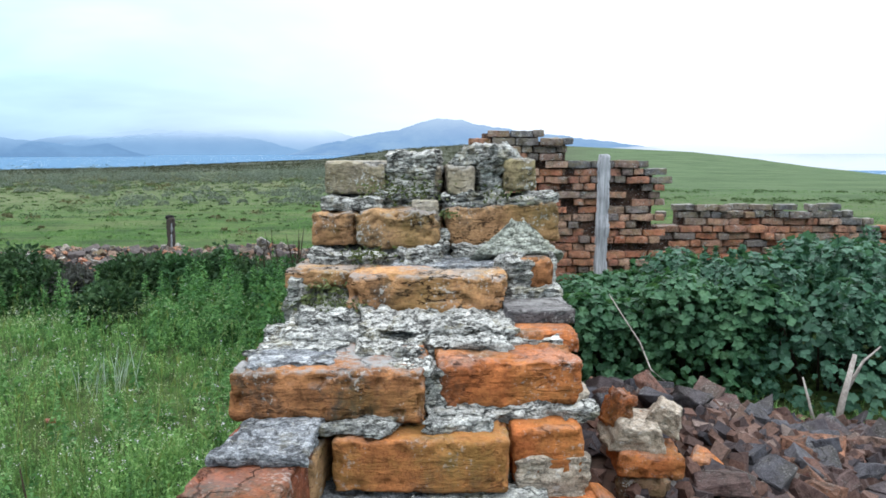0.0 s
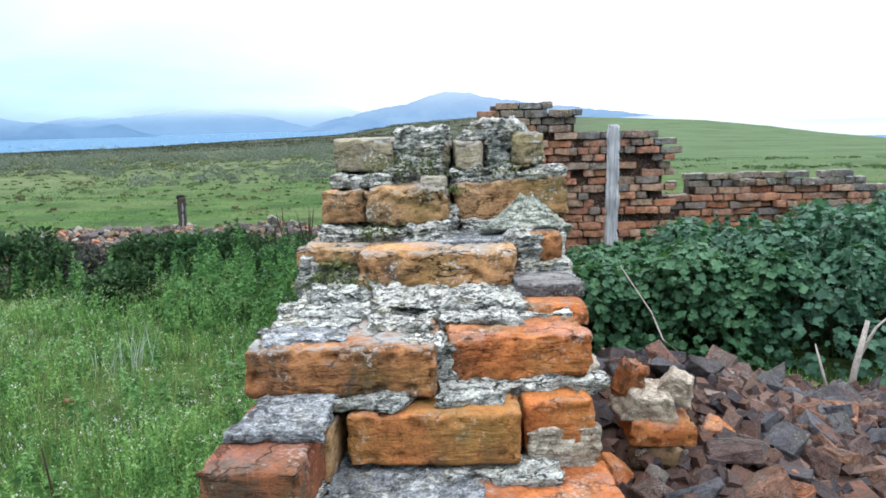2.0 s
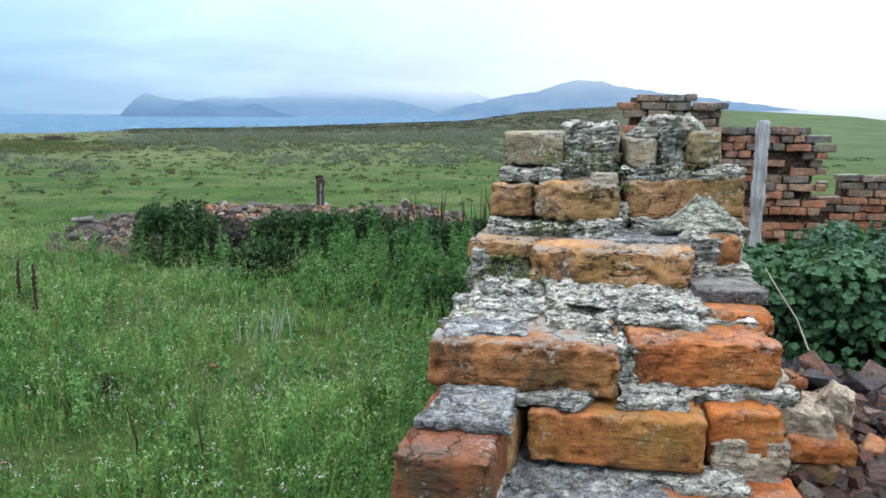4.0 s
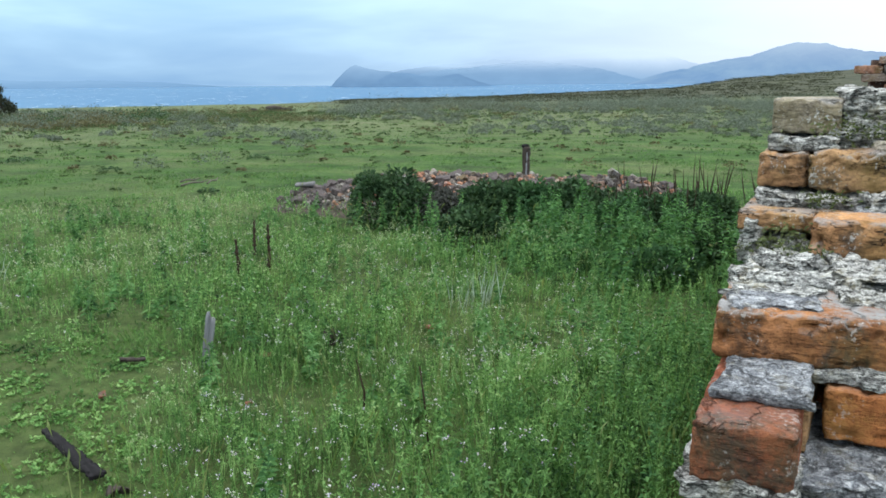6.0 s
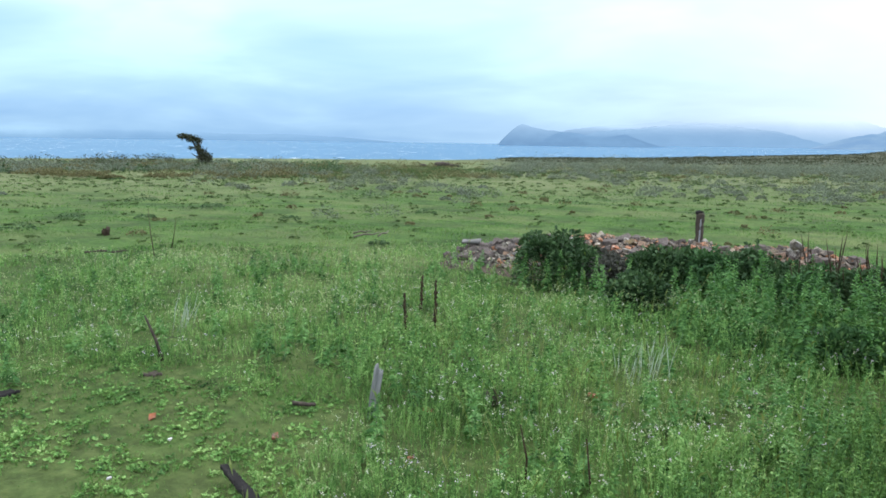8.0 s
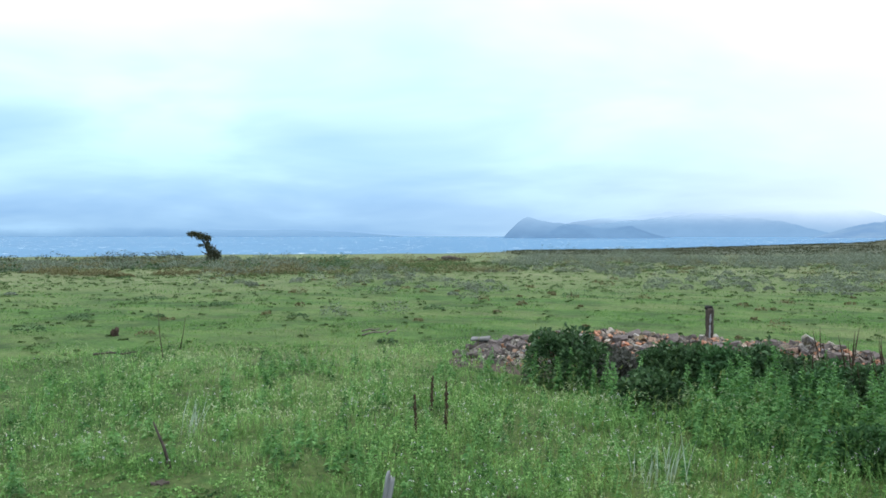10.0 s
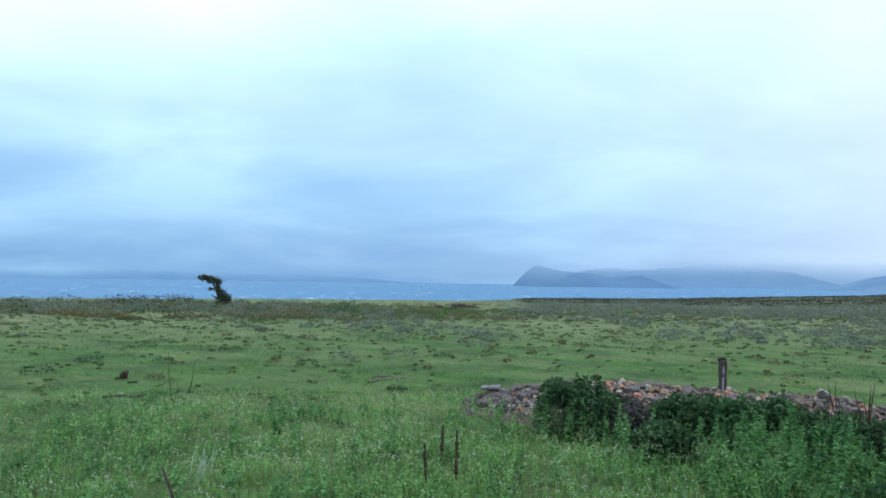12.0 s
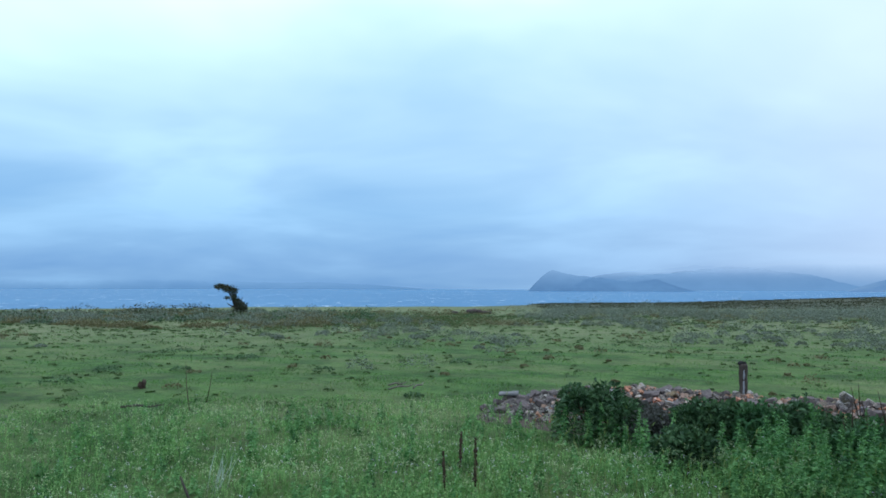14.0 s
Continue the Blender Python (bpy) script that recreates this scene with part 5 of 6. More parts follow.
def dead_stalk(x, y, h, lean, seed):
    rng = random.Random(seed)
    thing = new("dead_stalk")
    thing.matrix_basis = pose(x, y, 0, lean, lean * 0.6, seed * 40)
    stem = part("stem", tube([(0, 0, -0.02), (0.004, 0, h * 0.5), (0, 0, h)], [0.009, 0.008, 0.004], 6), STALK, thing)
    rings = 26
    zsn = [h * (0.28 + 0.72 * i / (rings - 1)) for i in range(rings)]
    rad = [0.007 + 0.014 * rng.random() * (1.1 - 0.7 * i / rings) for i in range(rings)]
    bm = tube([(rng.uniform(-0.003, 0.003), rng.uniform(-0.003, 0.003), z) for z in zsn], rad, 7, seed, 0.9)
    part("seed_head", bm, STALK, stem, "knobbly dark brown seed head")
    tagged(thing, "dry dark brown dock stalk standing in the weeds", "dead stalk", "dead stalks in the meadow")


dead_stalk(-4.22, 5.47, 0.51, 1, 1)
dead_stalk(-4.52, 5.45, 0.36, -2, 2)
dead_stalk(-4.68, 5.88, 0.45, 2, 3)
dead_stalk(-4.90, 5.71, 0.15, 4, 4)
for x, y, h, l, s in ((-10.1, 6.85, 0.72, 13, 5), (-10.6, 7.5, 0.5, -7, 6), (-2.05, 3.2, 0.36, 3, 7), (-1.6, 3.0, 0.44, -4, 8)):
    t = part("bare_stalk", tube([(0, 0, -0.03), (0.01, 0, h * 0.5), (-0.02, 0.01, h)], [0.008, 0.006, 0.003], 5), STALK, None, "", pose(x, y, 0, l, -l, s * 60))
    tagged(t, "thin bare brown stem rising above the weeds", "dead stem", "bare stems")
rng_s = random.Random(77)
for i in range(60):
    x, y = -1.15 + rng_s.gauss(0, 0.38), 8.6 + rng_s.gauss(0, 0.2)
    h = rng_s.uniform(0.55, 0.92)
    t = part("dock_spike", tube([(0, 0, 0), (0.01, 0, h * 0.5), (0.0, 0.01, h * 0.8), (0, 0, h)], [0.003, 0.004, 0.0065, 0.0015], 5, i, 0.6), STALK, None, "", pose(x, y, 0, rng_s.uniform(-14, 14), rng_s.uniform(-14, 14), 0))
    tagged(t, "reddish brown dock flower spike above the bushes", "dead stalk", "dock spikes by the bank")

# bleached branches at the right-hand bush
drift = new("dead_branch")
tagged(drift, "bleached forked dead branch leaning against the bush", "branch")
limb = part("limb", tube([(2.30, 4.62, 0.0), (2.34, 4.63, 0.2), (2.39, 4.62, 0.47)], [0.022, 0.018, 0.013], 8, 1, 0.3), DRIFT, drift)
part("limb", tube([(2.36, 4.63, 0.26), (2.46, 4.66, 0.42), (2.58, 4.7, 0.5)], [0.013, 0.009, 0.005], 7, 2, 0.3), DRIFT, limb)
part("limb", tube([(2.22, 4.7, 0.0), (2.18, 4.72, 0.16), (2.15, 4.75, 0.3)], [0.012, 0.009, 0.005], 7, 3, 0.3), DRIFT, drift)
twig = part("bare_twig", tube([(1.05, 5.12, 0.74), (1.12, 5.05, 0.62), (1.22, 4.98, 0.46), (1.28, 4.92, 0.3), (1.4, 4.9, 0.2)], [0.003, 0.004, 0.005, 0.005, 0.006], 6), DRIFT)
tagged(twig, "long pale bare twig hanging over the bush", "twig")


# ---- plants ----
def unit(v):
    return v / np.maximum(np.linalg.norm(v, axis=1, keepdims=True), 1e-9)


def leaf_quads(p, d, length, width, nr, droop=0.25):
    """Folded leaves: base p, direction d. Returns vertices and quads."""
    n = len(p)
    side = unit(np.cross(d, nr.normal(size=(n, 3))))
    up = np.cross(side, d)
    length, width = np.broadcast_to(length, n)[:, None], np.broadcast_to(width, n)[:, None]
    mid = p + d * length * 0.5 + up * length * 0.08
    tip = p + d * length - np.array([0, 0, 1.0]) * length * droop
    v = np.stack([p, mid - side * width / 2, tip, mid + side * width / 2], 1).reshape(-1, 3)
    return v, np.arange(4 * n).reshape(-1, 4)


def lobed_leaves(p, nrm, size, nr):
    """Broad five-lobed leaves facing nrm: a fan of ten corners as quads."""
    n = len(p)
    a = unit(np.cross(nrm, nr.normal(size=(n, 3))))
    b = np.cross(nrm, a)
    size = np.broadcast_to(size, n)
    rad = [0.4, 0.85, 0.76, 1.0, 0.82, 1.06, 0.82, 1.0, 0.76, 0.85]
    vs = [p - nrm * size[:, None] * 0.12]
    for k, r in enumerate(rad):
        t = 2 * math.pi * k / 10
        vs.append(p + (a * math.cos(t) + b * math.sin(t)) * (r * 0.5 * size)[:, None] + nrm * (size * (nr.uniform(-0.1, 0.1, n) - 0.1 * r * r))[:, None])
    v = np.stack(vs, 1).reshape(-1, 3)
    quads = np.array([[0, 1 + k, 1 + (k + 1) % 10, 1 + (k + 2) % 10] for k in range(0, 10, 2)])
    return v, (quads[None] + 11 * np.arange(n)[:, None, None]).reshape(-1, 4)


def stuff(name, chunks, mat, label, category):
    vs, fs, base = [], [], 0
    for v, f in chunks:
        vs.append(v), fs.append(f + base)
        base += len(v)
    ob = part(name, array_mesh(name, np.concatenate(vs), np.concatenate(fs), mat), None)
    return tagged(ob, label, category, kind="stuff")


def zs(x, y):
    return np.array([ground_z(a, b) for a, b in zip(x, y)])


def sector(nr, n, r0, r1, a0, a1):
    r = np.sqrt(nr.uniform(r0 * r0, r1 * r1, n))
    a = np.radians(nr.uniform(a0, a1, n))
    return -np.sin(a) * r, np.cos(a) * r


def fbm2(x, y, s, k=0.0):
    return np.array([noise.fractal(Vector((a * s, b * s, k)), 1.0, 2.0, 3) for a, b in zip(x, y)])


def weed_height(x, y):
    """Height of the growth: tall by the wall and the bank, trodden low on the path."""
    r, az = np.hypot(x, y), np.degrees(np.arctan2(-x, y))
    h = (0.145 + 0.08 * fbm2(x, y, 0.9, 1.0)) * np.clip(1 + 0.95 * fbm2(x, y, 2.0, 5.0) + 0.6 * fbm2(x, y, 5.5, 15.0), 0.22, 2.0)
    tall = np.exp(-((x + 0.9) / 0.7) ** 2) * np.clip((5.2 - y) / 2, 0, 1)
    h += 0.26 * tall
    bank = np.exp(-((x + 1.9) / 1.2) ** 2 - ((y - 6.9) / 1.15) ** 2)
    h += 0.16 * bank
    h += 0.12 * np.exp(-((x + 4.0) / 0.8) ** 2 - ((y - 4.8) / 0.7) ** 2)
    h += 0.2 * np.exp(-((x + 3.2) / 0.7) ** 2 - ((y - 4.2) / 0.4) ** 2)
    low = 1 / (1 + np.exp(-(az - 49 + 4 * fbm2(x, y, 0.5, 7.0)) / 2.2)) * 1 / (1 + np.exp((r - 6.4) / 0.5))
    low = np.maximum(low, np.exp(-((x + 3.7) / 0.55) ** 2 - ((y - 3.3) / 0.6) ** 2))
    h *= 1 - 0.86 * low
    h *= 1 - 0.6 * np.exp(-((x + 4.1) / 1.1) ** 2 - ((y - 7.7) / 0.55) ** 2)
    h *= np.where(x > 0.2, 0.45, 1.0)
    h *= 1 - 0.86 / (1 + np.exp(-(r - 12.0 + 2 * fbm2(x, y, 0.3, 3.0)) / 0.6))
    return np.clip(h, 0.02, 1.0)


def clear_of_walls(x, y):
    wall = (np.abs(x + 0.02) < 0.34) & (y > 0.3) & (y < 8.6)
    heap = np.array([a > 0.2 and heap_z(a, b) > 0.03 for a, b in zip(x, y)])
    cross = (y > 8.0) & (y < 9.0) & (x > -0.4)
    return ~(wall | heap | cross)


def meadow():
    nr = np.random.RandomState(5)
    weeds, flowers, grass = [], [], []
    for n, r0, r1, leaves, ll in ((17000, 1.0, 5.0, 28, 0.019), (23000, 5.0, 9.0, 18, 0.025), (18000, 9.0, 13.5, 11, 0.036)):
        x, y = sector(nr, n, r0, r1, -34, 74)
        keep = clear_of_walls(x, y)
        x, y = x[keep], y[keep]
        h = weed_height(x, y) * nr.uniform(0.55, 1.25, len(x))
        dense = fbm2(x, y, 1.6, 12.0)
        keep = nr.uniform(size=len(x)) < np.clip(0.62 + 1.7 * dense, 0.06, 1) * np.where((h < 0.06) & (r0 < 7), 0.3, 1.0)
        x, y, h = x[keep], y[keep], h[keep]
        z = zs(x, y)
        m = len(x)
        k = np.repeat(np.arange(m), leaves)
        f = nr.uniform(0.12, 1.0, len(k)) ** 0.62
        lean = nr.normal(0, 0.16, (m, 2))
        p = np.stack([x[k] + lean[k, 0] * h[k] * f, y[k] + lean[k, 1] * h[k] * f, z[k] + h[k] * f], 1)
        a = nr.uniform(0, 2 * math.pi, len(k))
        d = unit(np.stack([np.cos(a), np.sin(a), nr.uniform(0.1, 1.7, len(k)) + 0.9 * f ** 6], 1))
        sc = np.clip(h[k] / 0.22, 0.6, 1.35)
        size = ll * sc * nr.uniform(0.6, 1.4, len(k)) * (1.15 - 0.4 * f)
        weeds.append(leaf_quads(p, d, size, size * nr.uniform(0.28, 0.5, len(k)), nr))
        top = np.stack([x, y, z], 1)
        stem_d = unit(np.stack([lean[:, 0], lean[:, 1], np.ones(m)], 1))
        weeds.append(leaf_quads(top, stem_d, h, 0.006, nr, 0.0))
        fl = (nr.uniform(size=m) < (0.24 if r0 < 4 else 0.17 if r0 < 9 else 0.08)) & (h > 0.08) & (fbm2(x, y, 0.8, 30.0) > -0.15) & (x < -0.9)
        q = np.stack([x + lean[:, 0] * h, y + lean[:, 1] * h, z + h * 1.03], 1)[fl]
        for _ in range(5):
            flowers.append(leaf_quads(q + nr.normal(0, 0.006, q.shape), unit(nr.normal(size=q.shape) + (0, 0, 0.6)), 0.0085, 0.0075, nr))
    for n, r0, r1, hh, w in ((52000, 0.9, 5.0, 0.085, 0.0042), (80000, 5.0, 10.0, 0.10, 0.0065), (80000, 10.0, 20.0, 0.055, 0.011), (60000, 20.0, 45.0, 0.06, 0.028)):
        x, y = sector(nr, n, r0, r1, -34, 74)
        keep = clear_of_walls(x, y)
        x, y = x[keep], y[keep]
        low = weed_height(x, y) < 0.07
        keep = ~low | (nr.uniform(size=len(x)) < 0.3) | (np.hypot(x, y) > 9)
        x, y, low = x[keep], y[keep], low[keep]
        z = zs(x, y) - 0.01
        d = unit(np.stack([nr.normal(0, 0.45, len(x)), nr.normal(0, 0.45, len(x)), np.ones(len(x))], 1))
        lift = np.clip(0.6 + 1.4 * fbm2(x, y, 0.7, 40.0), 0.35, 1.6)
        grass.append(leaf_quads(np.stack([x, y, z], 1), d, hh * lift * nr.uniform(0.5, 1.5, len(x)) * np.where(low & (np.hypot(x, y) < 9), 0.4, 1.0), w, nr, 0.3))
    x, y = sector(nr, 42000, 2.0, 7.0, 42, 74)
    bare = fbm2(x, y, 2.1, 61.0) + 0.5 * fbm2(x, y, 6.0, 62.0)
    keep = (weed_height(x, y) < 0.1) & (nr.uniform(size=len(x)) < np.clip(0.45 + 1.6 * bare, 0.03, 1))
    x, y = x[keep], y[keep]
    c = np.repeat(np.arange(0, len(x), 7), 7)[:len(x)]
    ang = nr.uniform(0, 6.28, len(x))
    tone = nr.uniform(0.012, 0.034, len(x))
    rp = np.stack([x[c], y[c], zs(x[c], y[c]) + 0.006], 1)
    weeds.append(leaf_quads(rp, unit(np.stack([np.cos(ang), np.sin(ang), nr.uniform(0.15, 0.9, len(x))], 1)), tone, tone * 0.55, nr, 0.1))
    d = unit(np.stack([nr.normal(0, 0.8, len(x)), nr.normal(0, 0.8, len(x)), np.ones(len(x))], 1))
    grass.append(leaf_quads(np.stack([x, y, zs(x, y) - 0.004], 1), d, nr.uniform(0.015, 0.045, len(x)) * np.clip(1 + 1.2 * fbm2(x, y, 1.7, 21.0), 0.3, 2.0), 0.006, nr, 0.3))
    n = 5000
    x, y = sector(nr, n, 0.8, 12.0, 74, 326)
    h = 0.14 * nr.uniform(0.4, 1.3, n)
    k = np.repeat(np.arange(n), 5)
    a = nr.uniform(0, 2 * math.pi, len(k))
    p = np.stack([x[k], y[k], zs(x, y)[k] + h[k] * nr.uniform(0.1, 1.0, len(k))], 1)
    weeds.append(leaf_quads(p, unit(np.stack([np.cos(a), np.sin(a), nr.uniform(0, 1.2, len(k))], 1)), 0.055 * nr.uniform(0.6, 1.4, len(k)), 0.022, nr))
    stuff("meadow_weeds", weeds, WEED, "dense knee-low green weeds with small leaves", "weeds")
    stuff("grass", grass, GRASS, "fresh green uneven meadow grass", "grass")
    heads = []
    for n, r0, r1, size in ((9000, 3.5, 7.5, 0.012), (15000, 7.5, 12.5, 0.017)):
        x, y = sector(nr, n, r0, r1, 14, 72)
        h = weed_height(x, y) * nr.uniform(0.85, 1.35, n)
        keep = clear_of_walls(x, y) & (h > 0.07) & (nr.uniform(size=n) < np.clip(0.45 + 1.3 * fbm2(x, y, 0.6, 70.0), 0.04, 0.9))
        x, y, h = x[keep], y[keep], h[keep]
        p = np.stack([x, y, zs(x, y) + h], 1)
        for _ in range(3):
            heads.append(leaf_quads(p + nr.normal(0, size * 0.5, p.shape), unit(nr.normal(0, 0.5, p.shape) + (0, 0, 1.0)), size * nr.uniform(0.7, 1.4, len(p)), size * 0.55, nr))
    stuff("pale_seed_heads", heads, SEEDHEAD, "pale greenish seed heads tipping the meadow weeds", "seed heads")
    stuff("meadow_flowers", flowers, PETAL, "tiny white and lilac flower heads among the weeds", "wildflowers")


meadow()


def far_growth():
    nr = np.random.RandomState(9)
    shrubs, dry, dark, heath, tuft = [], [], [], [], []

    def clumps(x, y, rad, h, n, ll, out, flat=0.8, wide=0.6):
        z = zs(x, y)
        k = np.repeat(np.arange(len(x)), n)
        a, u = nr.uniform(0, 2 * math.pi, len(k)), np.sqrt(nr.uniform(size=len(k)))
        top = np.sqrt(np.clip(1 - u * u * 0.85, 0, 1))
        p = np.stack([x[k] + np.cos(a) * u * rad[k], y[k] + np.sin(a) * u * rad[k], z[k] + h[k] * top * nr.uniform(0.35, 1.0, len(k))], 1)
        d = unit(np.stack([np.cos(a) * flat + nr.normal(0, 0.4, len(k)), np.sin(a) * flat + nr.normal(0, 0.4, len(k)), nr.uniform(0.1, 0.9, len(k))], 1))
        s = 0.72 * ll[k] * nr.uniform(0.6, 1.4, len(k))
        out.append(leaf_quads(p, d, s, s * wide, nr))

    # silvery low shrubs in loose groups, densest away from the shore path
    x, y = sector(nr, 3600, 17, 95, -2, 72)
    az, r = np.degrees(np.arctan2(-x, y)), np.hypot(x, y)
    group = fbm2(x, y, 0.11, 2.0) + 0.6 * fbm2(x, y, 0.035, 6.0)
    keep = nr.uniform(size=len(x)) < np.clip(0.12 + group * 1.7 + (34 - az) / 55 + (r - 45) / 300, 0.01, 0.8)
    keep &= r < 50 + 4 * np.clip(38 - az, 0, 12)
    x, y, r = x[keep], y[keep], r[keep]
    rad = (0.24 + 0.6 * nr.uniform(0, 1, len(x)) ** 2.0) * np.clip(r / 42, 0.6, 1.8)
    clumps(x, y, rad, rad * nr.uniform(0.7, 1.3, len(x)), 220, 0.04 + r * 0.0012, shrubs, 0.6)
    # brown tussocks in the turf
    x, y = sector(nr, 1500, 14, 92, 0, 72)
    r = np.hypot(x, y)
    keep = clear_of_walls(x, y) & (nr.uniform(size=len(x)) < np.clip(0.12 + 1.3 * fbm2(x, y, 0.07, 8.0) + (r - 30) / 300, 0.03, 0.7))
    x, y, r = x[keep], y[keep], r[keep]
    rad = (0.1 + 0.4 * nr.uniform(0, 1, len(x)) ** 2) * np.clip(r / 40, 0.5, 1.8)
    clumps(x, y, rad, rad * nr.uniform(0.6, 1.1, len(x)), 70, 0.05 + r * 0.0014, dry, 0.35)
    # small dark green tufts in the turf
    x, y = sector(nr, 2600, 12.0, 70, 2, 72)
    rad = (0.04 + 0.2 * nr.uniform(0, 1, len(x)) ** 2) * np.clip(np.hypot(x, y) / 32, 0.6, 1.8)
    clumps(x, y, rad, rad * nr.uniform(0.4, 0.9, len(x)), 44, 0.03 + np.hypot(x, y) * 0.0013, tuft, 0.6)
    # hummocks that stand out among them
    x, y = sector(nr, 120, 20, 85, 2, 72)
    rad = nr.uniform(0.12, 0.3, len(x)) * np.clip(np.hypot(x, y) / 40, 0.6, 1.6)
    clumps(x, y, rad, rad * nr.uniform(0.6, 1.1, len(x)), 44, 0.03 + np.hypot(x, y) * 0.0012, dark)
    # named larger tufts
    named = np.array([(-20.6, 13.9, 0.45), (-13.1, 12.4, 0.22), (-9.3, 21.8, 0.7), (-16.9, 13.4, 0.3), (-23.8, 35.8, 1.3), (-22.5, 37.0, 0.9), (-11.6, 15.4, 0.25), (-16.6, 18.7, 0.55), (-10.3, 20.5, 0.5), (-8.6, 10.0, 0.16), (-14.9, 7.4, 0.3), (-17.0, 9.6, 0.28), (-15.7, 10.6, 0.22)])
    clumps(named[:, 0], named[:, 1], named[:, 2], named[:, 2] * 0.6, 260, 0.035 + np.hypot(named[:, 0], named[:, 1]) * 0.001, dark)
    x, y = nr.normal(-23.2, 1.0, 26), nr.normal(35.2, 0.8, 26)
    clumps(x, y, nr.uniform(0.3, 0.7, 26), nr.uniform(0.25, 0.6, 26), 60, np.full(26, 0.1), dry, 0.5)
    # rounded scrub against the water
    x, y = sector(nr, 26, 66, 84, 50, 73)
    rad = nr.uniform(0.6, 1.7, 26)
    clumps(x, y, rad, rad * nr.uniform(0.5, 0.8, 26), 240, np.full(26, 0.2), heath)
    # low growth on the brow of the plain
    x, y = sector(nr, 720, 42, 80, 34, 48)
    rad = nr.uniform(0.25, 0.9, len(x))
    clumps(x[:420], y[:420], rad[:420], rad[:420] * 0.22, 60, np.full(420, 0.11), tuft, 0.6)
    clumps(x[420:], y[420:], rad[420:] * 0.7, rad[420:] * 0.2, 60, np.full(300, 0.11), dry, 0.6)
    # scrub along the shore edge
    x, y = sector(nr, 190, 52, 76, 46, 74)
    rad = nr.uniform(0.5, 1.3, len(x))
    clumps(x, y, rad, rad * nr.uniform(0.4, 0.65, len(x)), 300, np.full(len(x), 0.15), shrubs, 0.6)
    x, y = sector(nr, 420, 44, 72, 44, 74)
    keep = fbm2(x, y, 0.12, 3.0) > 0.05
    x, y = x[keep], y[keep]
    rad = nr.uniform(0.25, 1.0, len(x))
    clumps(x, y, rad, rad * 0.55, 240, np.full(len(x), 0.15), dry, 0.6)
    x, y = sector(nr, 170, 50, 80, 42, 74)
    rad = nr.uniform(0.3, 1.0, len(x))
    clumps(x, y, rad, rad * 0.8, 46, np.full(len(x), 0.2), dark)
    # dark heath beyond the field and the scrub line on the slope
    x, y = sector(nr, 2000, 112, 262, -2, 31)
    rad = nr.uniform(0.6, 1.9, len(x))
    clumps(x, y, rad, rad * nr.uniform(0.08, 0.24, len(x)), 24, np.full(len(x), 0.34), heath)
    x = nr.uniform(5, 26, 100)
    y = 34 - 0.18 * x + nr.normal(0, 0.7, 100) + np.where(nr.uniform(size=100) < 0.3, 7.0, 0.0)
    rad = nr.uniform(0.12, 0.4, 100)
    clumps(x, y, rad, rad * 0.45, 70, np.full(100, 0.1), tuft)
    stuff("turf_tufts", tuft, TURFTUFT, "small coarse green tufts in the open turf", "tufts")
    stuff("heath_shrubs", shrubs, HEATH, "low silvery grey-green heath shrubs across the plain", "shrubs")
    stuff("dry_tussocks", dry, DRYGRASS, "brown dry grass tussocks dotted over the turf", "tussocks")
    stuff("heather", heath, HEATHER, "dark brown-green heather on the rising far ground", "heather")
    stuff("dark_scrub", dark, DARKLEAF, "dark green scrub and heather on the far ground", "scrub")


far_growth()


